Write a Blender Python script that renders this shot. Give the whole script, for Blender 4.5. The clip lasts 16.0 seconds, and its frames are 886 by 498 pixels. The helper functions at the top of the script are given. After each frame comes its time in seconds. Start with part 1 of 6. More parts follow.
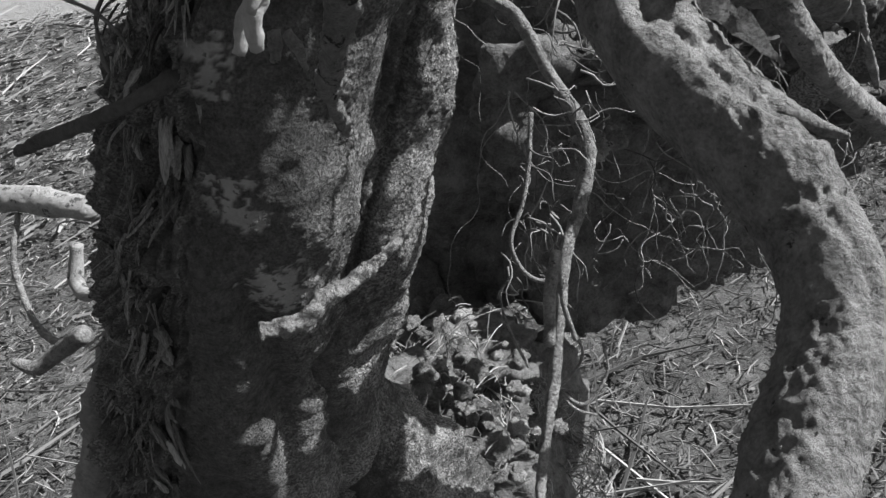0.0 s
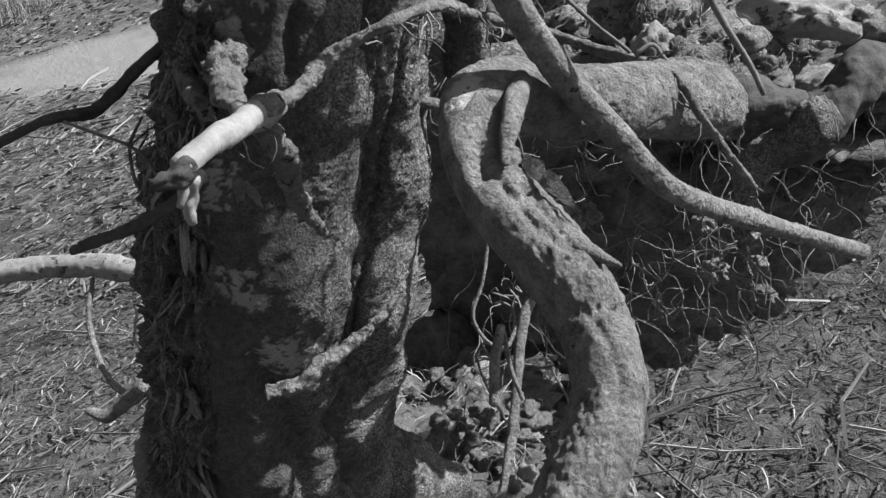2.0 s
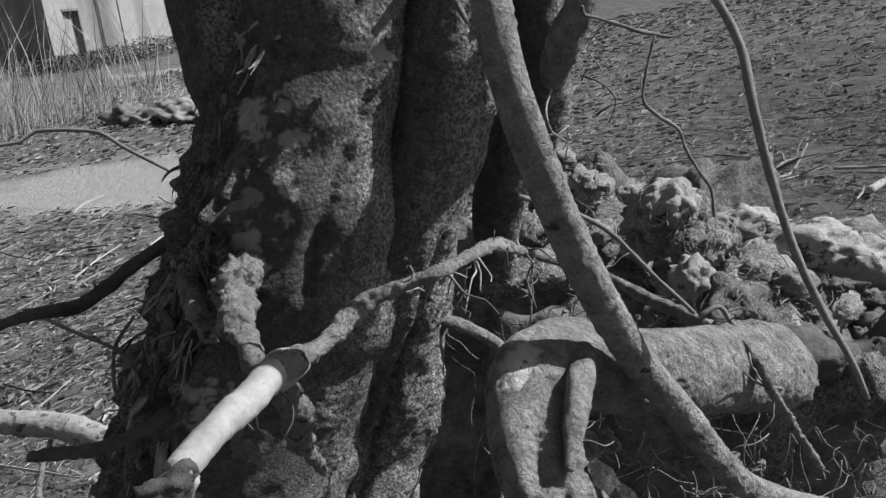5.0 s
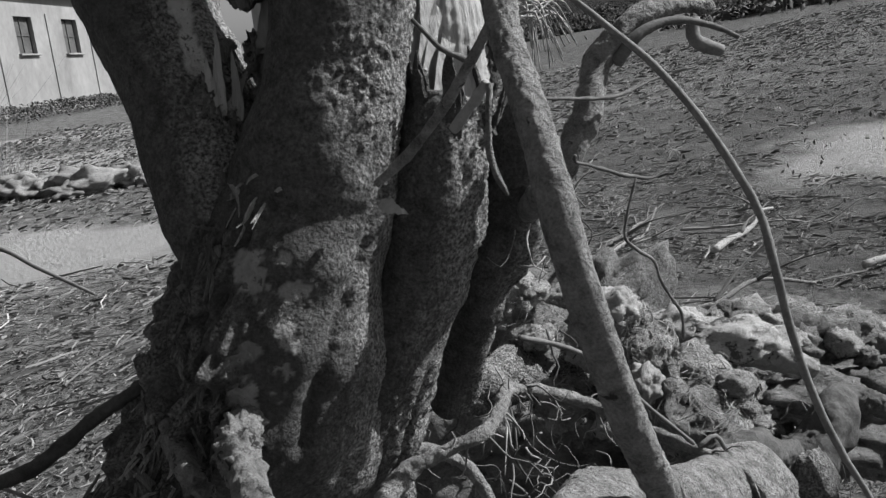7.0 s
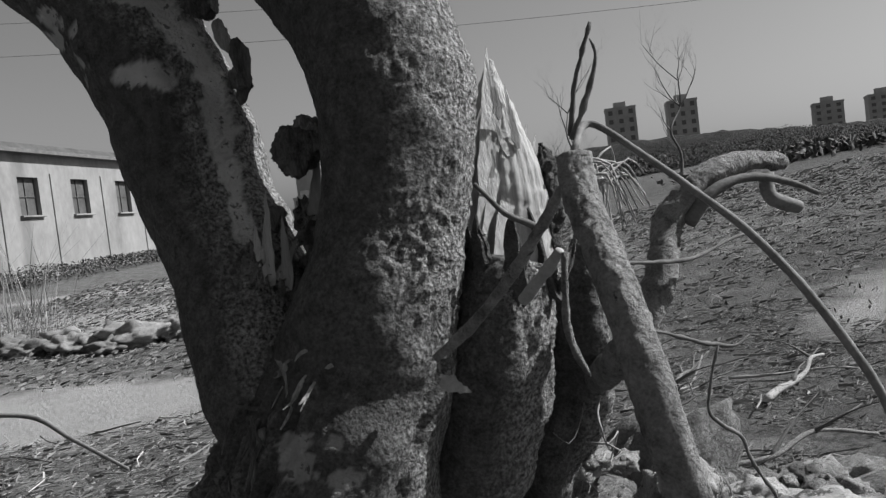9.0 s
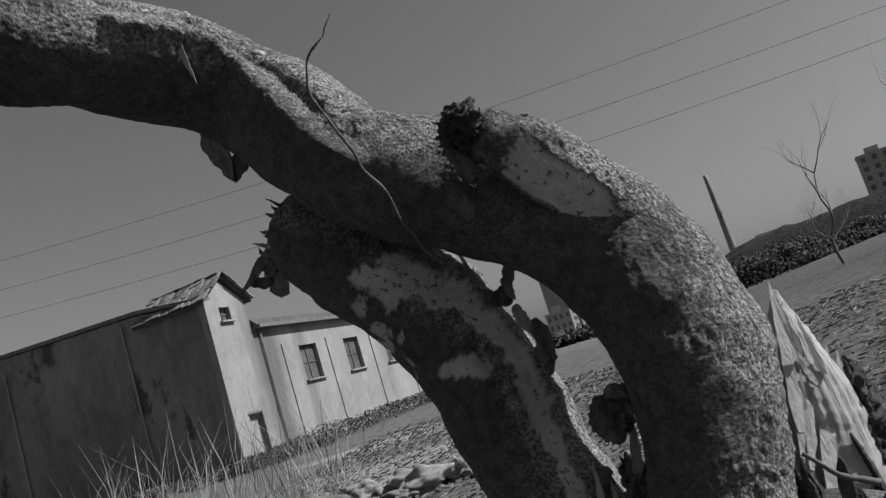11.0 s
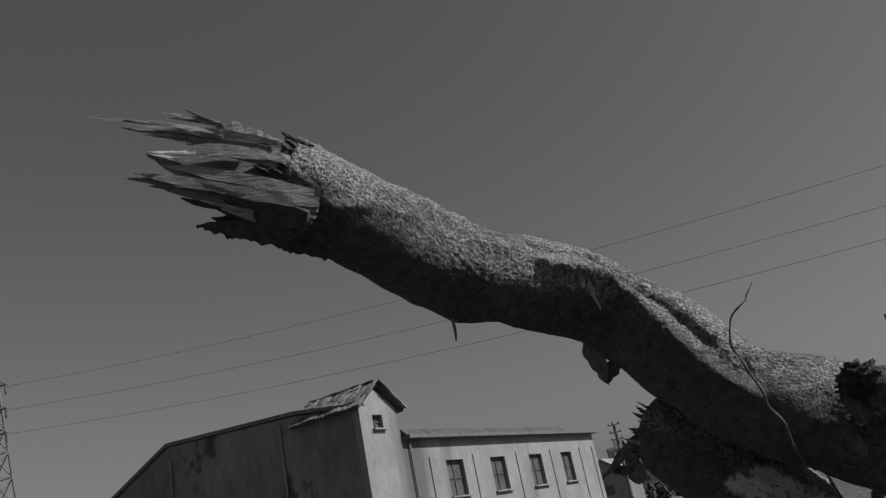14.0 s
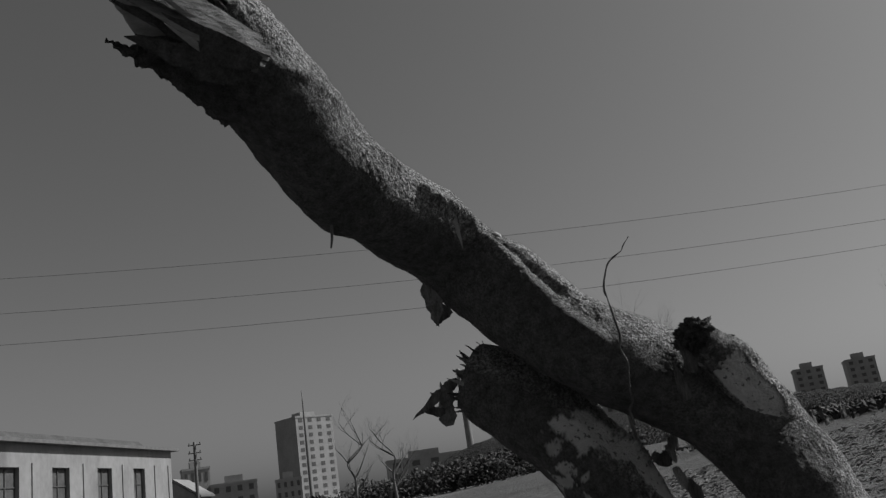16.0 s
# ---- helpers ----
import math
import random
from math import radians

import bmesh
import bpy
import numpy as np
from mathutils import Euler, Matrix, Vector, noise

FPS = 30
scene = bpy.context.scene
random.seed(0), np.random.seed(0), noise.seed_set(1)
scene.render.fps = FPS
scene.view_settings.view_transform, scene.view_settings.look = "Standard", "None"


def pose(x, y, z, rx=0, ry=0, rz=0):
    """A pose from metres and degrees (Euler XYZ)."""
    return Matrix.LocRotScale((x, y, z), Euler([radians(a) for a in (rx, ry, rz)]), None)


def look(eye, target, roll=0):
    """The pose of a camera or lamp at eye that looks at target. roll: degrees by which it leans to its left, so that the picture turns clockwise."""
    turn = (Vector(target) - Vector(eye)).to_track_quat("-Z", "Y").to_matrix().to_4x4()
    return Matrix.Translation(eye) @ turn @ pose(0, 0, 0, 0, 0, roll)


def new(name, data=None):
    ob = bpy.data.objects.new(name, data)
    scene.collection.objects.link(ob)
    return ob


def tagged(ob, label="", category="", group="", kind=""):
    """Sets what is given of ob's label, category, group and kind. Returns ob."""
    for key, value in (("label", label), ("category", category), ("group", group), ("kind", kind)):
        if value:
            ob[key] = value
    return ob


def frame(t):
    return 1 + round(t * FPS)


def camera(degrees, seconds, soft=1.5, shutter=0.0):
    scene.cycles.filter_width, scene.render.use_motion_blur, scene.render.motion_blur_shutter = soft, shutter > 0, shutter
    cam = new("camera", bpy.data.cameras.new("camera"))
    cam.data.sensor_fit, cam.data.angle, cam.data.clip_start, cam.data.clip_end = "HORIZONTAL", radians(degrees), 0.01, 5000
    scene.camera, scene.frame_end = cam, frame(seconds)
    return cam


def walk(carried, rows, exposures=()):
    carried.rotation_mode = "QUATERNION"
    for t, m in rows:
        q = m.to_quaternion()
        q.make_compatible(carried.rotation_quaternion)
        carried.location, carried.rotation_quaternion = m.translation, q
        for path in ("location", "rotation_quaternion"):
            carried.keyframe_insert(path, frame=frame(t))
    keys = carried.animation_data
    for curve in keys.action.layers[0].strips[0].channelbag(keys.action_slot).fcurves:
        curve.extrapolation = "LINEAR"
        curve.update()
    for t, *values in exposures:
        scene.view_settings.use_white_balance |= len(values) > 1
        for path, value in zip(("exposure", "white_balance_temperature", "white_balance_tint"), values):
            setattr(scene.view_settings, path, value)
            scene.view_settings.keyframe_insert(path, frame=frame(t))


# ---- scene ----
cam = camera(56.1, 16.0, soft=1.4)
PATH = [
    (0, (0.214, 0.529, 1.89), (0.004, 2.245, 0.885), -9.0),
    (0.5, (0.243, 0.513, 1.901), (-0.016, 2.24, 0.925), -10.5),
    (1, (0.273, 0.501, 1.916), (-0.033, 2.23, 0.959), -11.9),
    (1.5, (0.293, 0.481, 1.941), (-0.038, 2.215, 1.001), -12.2),
    (2, (0.317, 0.452, 1.958), (-0.064, 2.2, 1.064), -12.5),
    (2.5, (0.335, 0.457, 1.966), (-0.105, 2.208, 1.105), -12.0),
    (3, (0.348, 0.477, 1.974), (-0.149, 2.225, 1.139), -11.0),
    (3.5, (0.348, 0.494, 1.973), (-0.175, 2.261, 1.195), -10.1),
    (4, (0.332, 0.513, 1.979), (-0.162, 2.314, 1.264), -8.9),
    (4.5, (0.297, 0.527, 1.981), (-0.082, 2.388, 1.354), -7.1),
    (4.7, (0.29, 0.533, 1.984), (-0.058, 2.409, 1.385), -6.7),
    (6.8, (0.206, 0.535, 2.046), (0.229, 2.476, 1.562), -5.6),
    (7, (0.201, 0.541, 2.046), (0.245, 2.488, 1.591), -5.8),
    (7.5, (0.191, 0.558, 2.044), (0.27, 2.52, 1.663), -5.6),
    (8, (0.194, 0.576, 2.052), (0.265, 2.548, 1.728), -5.4),
    (8.2, (0.192, 0.582, 2.05), (0.263, 2.561, 1.771), -5.2),
    (10.3, (0.189, 0.575, 2.113), (-0.154, 2.541, 2.246), -14.6),
    (10.5, (0.191, 0.565, 2.13), (-0.216, 2.517, 2.289), -15.9),
    (11, (0.184, 0.526, 2.154), (-0.334, 2.435, 2.447), -17.3),
    (11.5, (0.179, 0.487, 2.174), (-0.43, 2.348, 2.582), -17.8),
    (12, (0.176, 0.43, 2.199), (-0.513, 2.242, 2.69), -16.9),
    (12.5, (0.173, 0.364, 2.223), (-0.568, 2.137, 2.776), -16.8),
    (13, (0.156, 0.32, 2.244), (-0.626, 2.062, 2.838), -14.9),
    (13.5, (0.128, 0.307, 2.254), (-0.674, 2.033, 2.871), -13.1),
    (14, (0.079, 0.304, 2.248), (-0.679, 2.04, 2.893), -11.7),
    (14.5, (0.028, 0.309, 2.235), (-0.62, 2.082, 2.897), -10.5),
    (15, (-0.029, 0.312, 2.218), (-0.489, 2.142, 2.88), -9.0),
    (15.5, (-0.072, 0.3, 2.206), (-0.338, 2.182, 2.83), -7.4),
    (16, (-0.17, 0.291, 2.202), (-0.056, 2.213, 2.745), -8.6),
]
walk(cam, [(t, look(eye, target, roll)) for t, eye, target, roll in PATH],
     exposures=((0.0, 1.05), (2.0, 0.9), (4.5, 0.77), (8.2, 0.72), (10.3, 0.55), (11.0, 0.43), (12.5, 0.15), (14.0, 0.0), (16.0, -0.05)))

# ---- world and light ----
world = bpy.data.worlds.new("sky")
scene.world = world
world.use_nodes = True
wn = world.node_tree.nodes
sky = wn.new("ShaderNodeTexSky")
sky.sky_type, sky.sun_disc = "NISHITA", False
SUN_AZ, SUN_EL = 79.0, 43.0
sky.sun_elevation, sky.sun_rotation = radians(SUN_EL), radians(SUN_AZ)
sky.air_density, sky.dust_density = 1.0, 2.2
grey = wn.new("ShaderNodeRGBToBW")
world.node_tree.links.new(sky.outputs[0], grey.inputs[0])
world.node_tree.links.new(grey.outputs[0], wn["Background"].inputs[0])
wn["Background"].inputs[1].default_value = 0.052
sun = new("sun", bpy.data.lights.new("sun", "SUN"))
sun.data.energy, sun.data.angle = 5.0, radians(0.55)
SUN_DIR = Vector((math.sin(radians(SUN_AZ)) * math.cos(radians(SUN_EL)), math.cos(radians(SUN_AZ)) * math.cos(radians(SUN_EL)), math.sin(radians(SUN_EL))))
sun.matrix_world = look(SUN_DIR * 50, (0, 0, 0))


# ---- materials ----
def mat(name, dark, light, scale=20.0, rough=0.9, bump=0.3, bump_scale=None, contrast=(0.35, 0.65), detail=6.0, spots=None, streak=None, dist=0.01, tone=0.0, grain=0.0, bare=0.0, lit_crust=None):
    """A grey mineral or wooden surface: two scales of tone, fine relief, and optional pale spots (value, scale, threshold)."""
    m = bpy.data.materials.new(name)
    m.use_nodes = True
    nt, nodes, link = m.node_tree, m.node_tree.nodes, m.node_tree.links.new
    bsdf = nodes["Principled BSDF"]
    bsdf.inputs["Roughness"].default_value = rough
    bsdf.inputs["Specular IOR Level"].default_value = 0.25
    co = nodes.new("ShaderNodeTexCoord")
    mp = nodes.new("ShaderNodeMapping")
    link(co.outputs["Object"], mp.inputs[0])
    if streak:
        mp.inputs["Scale"].default_value = streak

    def tex(s, d=detail, r=0.62):
        n = nodes.new("ShaderNodeTexNoise")
        n.inputs["Scale"].default_value, n.inputs["Detail"].default_value, n.inputs["Roughness"].default_value = s, d, r
        link(mp.outputs[0], n.inputs["Vector"])
        return n.outputs["Fac"]

    def ramp(src, a, b, lo, hi):
        r = nodes.new("ShaderNodeMapRange")
        r.inputs["From Min"].default_value, r.inputs["From Max"].default_value = a, b
        r.inputs["To Min"].default_value, r.inputs["To Max"].default_value = lo, hi
        link(src, r.inputs["Value"])
        return r.outputs[0]

    def op(kind, a, b):
        n = nodes.new("ShaderNodeMath")
        n.operation = kind
        for i, v in enumerate((a, b)):
            if isinstance(v, (int, float)):
                n.inputs[i].default_value = v
            else:
                link(v, n.inputs[i])
        return n.outputs[0]

    big, fine = tex(scale), tex(scale * 6.3)
    value = ramp(op("ADD", op("MULTIPLY", big, 0.6), op("MULTIPLY", fine, 0.4)), contrast[0], contrast[1], dark, light)
    if spots:
        mask = ramp(tex(spots[1], 5.0, 0.7), spots[2], spots[2] + 0.05, 0.0, 1.0)
        value = op("ADD", op("MULTIPLY", value, op("SUBTRACT", 1.0, mask)), op("MULTIPLY", mask, spots[0]))
    if tone:
        info = nodes.new("ShaderNodeObjectInfo")
        value = op("MULTIPLY", value, ramp(info.outputs["Random"], 0.0, 1.0, 1.0 - tone, 1.0 + tone))
    if lit_crust:
        # pale dry crumbs on darker inner bark, and sunlit brightness painted with them
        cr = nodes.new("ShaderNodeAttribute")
        cr.attribute_name = "lit_crust"
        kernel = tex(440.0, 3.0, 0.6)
        pale = op("MULTIPLY", ramp(kernel, 0.35, 0.64, lit_crust[0], lit_crust[1]), ramp(big, 0.3, 0.7, 0.75, 1.25))
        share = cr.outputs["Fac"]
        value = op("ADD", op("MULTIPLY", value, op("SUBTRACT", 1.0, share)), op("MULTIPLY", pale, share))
    if bare:
        # stripped patches of the mesh show pale wood with dark specks
        at = nodes.new("ShaderNodeAttribute")
        at.attribute_name = "bare"
        speck = ramp(tex(170.0, 3.0, 0.6), 0.60, 0.66, 1.0, 0.3)
        wood = op("MULTIPLY", op("MULTIPLY", speck, ramp(tex(30.0, 5.0, 0.6), 0.3, 0.7, 0.7, 1.2)), bare)
        value = op("ADD", op("MULTIPLY", value, op("SUBTRACT", 1.0, at.outputs["Fac"])), op("MULTIPLY", wood, at.outputs["Fac"]))
    mix = nodes.new("ShaderNodeCombineColor")
    for i in range(3):
        link(value, mix.inputs[i])
    link(mix.outputs[0], bsdf.inputs["Base Color"])
    if bump:
        b = nodes.new("ShaderNodeBump")
        b.inputs["Strength"].default_value, b.inputs["Distance"].default_value = bump, dist
        relief = tex(bump_scale or scale * 5, 8.0, 0.7)
        if lit_crust:
            relief = op("ADD", relief, op("MULTIPLY", op("MULTIPLY", kernel, share), 1.2))
        if grain:
            crumb = nodes.new("ShaderNodeTexVoronoi")
            crumb.inputs["Scale"].default_value = grain
            warp = nodes.new("ShaderNodeVectorMath")
            warp.operation = "MULTIPLY_ADD"
            wob = nodes.new("ShaderNodeTexNoise")
            wob.inputs["Scale"].default_value = grain * 1.4
            link(mp.outputs[0], wob.inputs["Vector"])
            link(wob.outputs["Color"], warp.inputs[0])
            warp.inputs[1].default_value = (0.9 / grain,) * 3
            link(mp.outputs[0], warp.inputs[2])
            link(warp.outputs[0], crumb.inputs["Vector"])
            relief = op("SUBTRACT", relief, op("MULTIPLY", crumb.outputs["Distance"], 0.5))
        link(relief, b.inputs["Height"])
        link(b.outputs[0], bsdf.inputs["Normal"])
    return m


def island(name, dark, light, rough=0.85):
    """Straw and litter: every loose piece has its own tone."""
    m = bpy.data.materials.new(name)
    m.use_nodes = True
    nodes, link = m.node_tree.nodes, m.node_tree.links.new
    g, r = nodes.new("ShaderNodeNewGeometry"), nodes.new("ShaderNodeMapRange")
    r.inputs["To Min"].default_value, r.inputs["To Max"].default_value = dark, light
    link(g.outputs["Random Per Island"], r.inputs["Value"])
    c = nodes.new("ShaderNodeCombineColor")
    for i in range(3):
        link(r.outputs[0], c.inputs[i])
    link(c.outputs[0], nodes["Principled BSDF"].inputs["Base Color"])
    nodes["Principled BSDF"].inputs["Roughness"].default_value = rough
    return m


BARK = mat("bark", 0.02, 0.12, 110, 0.95, 0.9, 420, (0.31, 0.69), dist=0.0045, grain=330, bare=0.60, lit_crust=(0.06, 0.35))
BARK_SMOOTH = mat("smooth_bark", 0.08, 0.26, 45, 0.9, 0.6, 380, (0.3, 0.7), dist=0.003)
ROOT = mat("root_bark", 0.07, 0.33, 90, 0.92, 1.0, 420, (0.33, 0.67), spots=(0.04, 130, 0.63), dist=0.004, grain=230, bare=0.40)
DARK_ROOT = mat("dark_and_shaded_root", 0.03, 0.10, 60, 0.9, 0.6, 300, (0.3, 0.7), dist=0.003)
BLEACHED = mat("bleached_wood", 0.16, 0.38, 50, 0.85, 0.9, 220, (0.3, 0.7), spots=(0.06, 34, 0.58), dist=0.004)
PEELED = mat("peeled_root_wood", 0.15, 0.34, 60, 0.6, 0.5, 240, (0.3, 0.7), spots=(0.08, 60, 0.66), dist=0.002)
PALE_ROOT = mat("crumbling_root", 0.08, 0.33, 120, 0.95, 1.0, 420, (0.3, 0.7), spots=(0.04, 70, 0.56), dist=0.005)
WOOD = mat("torn_wood", 0.18, 0.42, 60, 0.6, 0.8, 200, (0.3, 0.7), streak=(1, 1, 0.07), dist=0.003, tone=0.2)
# torn wood in a darker tone, standing in for shade at the limb tip
TIPWOOD = mat("shaded_tip_wood", 0.07, 0.26, 60, 0.7, 0.8, 200, (0.3, 0.7), streak=(0.22, 0.3, 1), dist=0.003, tone=0.4)
FIBRE = mat("loose_bark_fibre", 0.05, 0.40, 120, 0.95, 1.0, 300, (0.33, 0.67), streak=(1, 1, 0.16), dist=0.008, tone=0.6)
SOIL = mat("soil", 0.06, 0.22, 40, 1.0, 1.0, 160, (0.35, 0.65), spots=(0.28, 70, 0.66), dist=0.008)
CLOD = mat("dry_clod", 0.09, 0.36, 60, 1.0, 1.0, 260, (0.35, 0.65), spots=(0.04, 90, 0.60), dist=0.008, tone=0.4)
CHALK = mat("pale_stone", 0.10, 0.24, 9, 0.9, 0.8, 70, (0.3, 0.7), spots=(0.06, 20, 0.60), dist=0.01, tone=0.3)
STRAW = island("straw", 0.06, 0.36)
LITTER = island("leaf_litter", 0.035, 0.26)
RLET = mat("rootlet_bark", 0.05, 0.26, 60, 0.9, 0.3, 300, (0.3, 0.7), dist=0.001, tone=0.6)
LEAN = mat("branch_bark", 0.07, 0.30, 110, 0.9, 0.9, 420, (0.34, 0.66), spots=(0.04, 90, 0.62), dist=0.003, grain=330)
TWIG = mat("twig_bark", 0.06, 0.18, 80, 0.85, 0.4, 300, (0.3, 0.7), dist=0.002, tone=0.3)


# ---- helpers ----
def mesh_from(name, verts, faces, smooth=True):
    me = bpy.data.meshes.new(name)
    me.from_pydata([tuple(v) for v in verts], [], faces)
    me.update()
    if smooth:
        me.polygons.foreach_set("use_smooth", [True] * len(me.polygons))
    return me


def part(name, me, material, parent=None, label=""):
    ob = new(name, me)
    if material and not me.materials:
        me.materials.append(material)
    if parent:
        ob.parent = parent
    if label:
        tagged(ob, label)
    return ob


def thing(name, label, category, at=(0, 0, 0), group="", kind=""):
    ob = new(name)
    ob.location = at
    ob.empty_display_size = 0.05
    return tagged(ob, label, category, group, kind)


def spline(ctrl, step):
    """Points of a Catmull-Rom curve through rows of (x, y, z, radius), about a step apart."""
    c = np.array(ctrl, float)
    c = np.vstack([2 * c[0] - c[1], c, 2 * c[-1] - c[-2]])
    out = []
    for i in range(1, len(c) - 2):
        p0, p1, p2, p3 = c[i - 1:i + 3]
        n = max(2, int(np.linalg.norm(p2[:3] - p1[:3]) / step))
        for k in range(n):
            t = k / n
            out.append(0.5 * (2 * p1 + (p2 - p0) * t + (2 * p0 - 5 * p1 + 4 * p2 - p3) * t * t + (3 * p1 - p0 - 3 * p2 + p3) * t ** 3))
    out.append(c[-2])
    return np.array(out)


def frames_along(p):
    tan = np.gradient(p[:, :3], axis=0)
    tan /= np.linalg.norm(tan, axis=1)[:, None] + 1e-12
    ref = np.array((0.0, 0.0, 1.0)) if abs(tan[0][2]) < 0.9 else np.array((1.0, 0.0, 0.0))
    u = np.cross(tan[0], ref)
    us = []
    for t in tan:
        u = u - t * (u @ t)
        u /= np.linalg.norm(u)
        us.append(u)
    us = np.array(us)
    return tan, us, np.cross(tan, us)


def tube(ctrl, seg=12, step=0.01, lump=0.10, lump_scale=18.0, bark=0.0, bark_scale=140.0, ridge=0.0, ridges=3, seed=0.0, taper_end=True, twist=2.0):
    """A living or dead limb: a bent round body with lumps, bark relief and long ridges; closed at both ends."""
    p = spline(ctrl, step)
    tan, us, vs = frames_along(p)
    ang = np.linspace(0, 2 * math.pi, seg, endpoint=False)
    verts, n = [], len(p)
    off = Vector((seed * 7.3, seed * 3.1, seed * 5.7))
    for i in range(n):
        c, r = Vector(p[i, :3]), max(p[i, 3], 0.0004)
        u, v = Vector(us[i]), Vector(vs[i])
        for a in ang:
            d = u * math.cos(a) + v * math.sin(a)
            q = c + d * r
            k = 1.0 + lump * noise.fractal((q + off) * lump_scale, 0.8, 2.0, 3)
            if ridge:
                k += ridge * math.sin(ridges * a + twist * i / n * 6.28 + 2.5 * noise.noise((c + off) * 9))
            g = 0.0
            if bark:
                m = min(1.0, max(0.15, 0.6 + 1.8 * noise.noise((q + off) * 17)))
                g = bark * (m * 1.7 * noise.fractal((q + off) * bark_scale * 0.5, 0.6, 2.1, 3) + 1.3 * noise.fractal((q - off) * bark_scale * 0.11, 0.8, 2.1, 4) + 1.1 * noise.noise((q + off) * bark_scale * 1.25))
            verts.append(c + d * (r * k + g))
    faces = [(i * seg + j, i * seg + (j + 1) % seg, (i + 1) * seg + (j + 1) % seg, (i + 1) * seg + j) for i in range(n - 1) for j in range(seg)]
    a, b = len(verts), len(verts) + 1
    end = p[-1, 3] * (0.6 if taper_end else 0.1)
    verts.append(Vector(p[0, :3] - tan[0] * p[0, 3] * 0.3))
    verts.append(Vector(p[-1, :3] + tan[-1] * end))
    faces += [(a, (j + 1) % seg, j) for j in range(seg)]
    faces += [(b, (n - 1) * seg + j, (n - 1) * seg + (j + 1) % seg) for j in range(seg)]
    return mesh_from("limb", verts, faces)


def stem(ctrl, seg=120, step=0.002, lump=0.1, lump_scale=12.0, crumb=0.001, crumb_scale=260.0, ridge=0.04, ridges=3, seed=0.0, marks=(), facets=(), fibrous=0.0, sunward=None, taper_end=False):
    """A bark-covered limb. marks: rows of points (x, y, z, half width), a height (below 0: a crack) and the share of
    bark that is stripped there;
    facets: torn flat faces (centre, normal, along, half length, half width, inset); fibrous: height of long shreds on
    the west side; sunward: the side that carries crumbs and is painted paler, as if sunlit."""
    p = spline(ctrl, step)
    tan, us, vs = frames_along(p)
    ang = np.linspace(0, 2 * math.pi, seg, endpoint=False)
    n = len(p)
    way = us[:, None, :] * np.cos(ang)[None, :, None] + vs[:, None, :] * np.sin(ang)[None, :, None]
    rad = np.repeat(np.maximum(p[:, 3], 0.0004)[:, None], seg, 1)
    run = np.concatenate([[0], np.cumsum(np.linalg.norm(np.diff(p[:, :3], axis=0), axis=1))])
    off = Vector((seed * 7.3, seed * 3.1, seed * 5.7))
    for i in range(n):
        c = Vector(p[i, :3])
        wob = 2.5 * noise.noise((c + off) * 9)
        for j in range(seg):
            q = c + Vector(way[i, j]) * rad[i, j] + off
            rad[i, j] *= 1.0 + lump * noise.fractal(q * lump_scale, 0.8, 2.0, 3) + ridge * math.sin(ridges * ang[j] + 12.6 * i / n + wob)
    place = p[:, None, :3] + way * rad[:, :, None]
    flat, out = place.reshape(-1, 3), way.reshape(-1, 3)
    lift, bare = np.zeros(len(flat)), np.zeros(len(flat))
    ragged = np.array([noise.fractal(Vector(q) * 70 + off, 0.8, 2.0, 3) + 0.45 * noise.noise(Vector(q) * 300) for q in flat]) if any(m[2] for m in marks) or facets else np.zeros(len(flat))
    for row, high, strip in marks:
        line = spline(row, 0.004) if len(row) > 1 else np.array(row, float)
        near, wide = np.full(len(flat), 9.0), np.full(len(flat), 0.01)
        for x in line:
            d = np.linalg.norm(flat - x[:3], axis=1)
            if strip or high < 0:
                d = np.linalg.norm(flat - flat[np.argmin(d)], axis=1)
            k = d / x[3] < near / wide
            near[k], wide[k] = d[k], x[3]
        f = near / wide
        lift += high * np.exp(-f * f)
        if strip:
            bare = np.maximum(bare, strip * np.clip((1.0 - f + (0.5 if len(row) > 2 else 1.5) * ragged) / 0.22, 0, 1))
    for c, normal, along, half, wide, inset in facets:
        nn = np.array(normal, float) / np.linalg.norm(normal)
        a = np.array(along, float)
        a = a - nn * (a @ nn)
        a /= np.linalg.norm(a)
        rel = flat - np.array(c)
        e = np.hypot(rel @ a / half, rel @ np.cross(nn, a) / wide) + 0.22 * ragged
        high = rel @ nn + inset
        k = np.clip((1.0 - e) / 0.10, 0, 1) * (high > -0.004) * (out @ nn > 0)
        flat = flat - nn[None, :] * (np.maximum(high, 0.0) * k)[:, None]
        bare = np.maximum(bare, k)
    verts, lit_crust = [], np.zeros(len(flat))
    for k in range(len(flat)):
        q, d, keep = Vector(flat[k]), Vector(out[k]), 1.0 - 0.92 * bare[k]
        o = q + off
        patch = min(1.0, max(0.12, 0.55 + 1.8 * noise.noise(o * 17)))
        # sunlight painted as crumb cover: palest on the side facing the sun
        if sunward is not None:
            patch *= 0.25 + 0.75 * min(1.0, max(0.0, (d.dot(sunward) + 0.1) / 0.4))
            cover = 0.12 + 0.88 * min(1.0, max(0.0, (d.dot(sunward) - 0.12) / 0.4))
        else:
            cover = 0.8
        lit_crust[k] = min(1.0, max(0.0, cover * (0.85 + 1.3 * noise.noise(o * 14) + 0.6 * noise.noise(o * 110) + 0.9 * noise.noise(o * 290))))
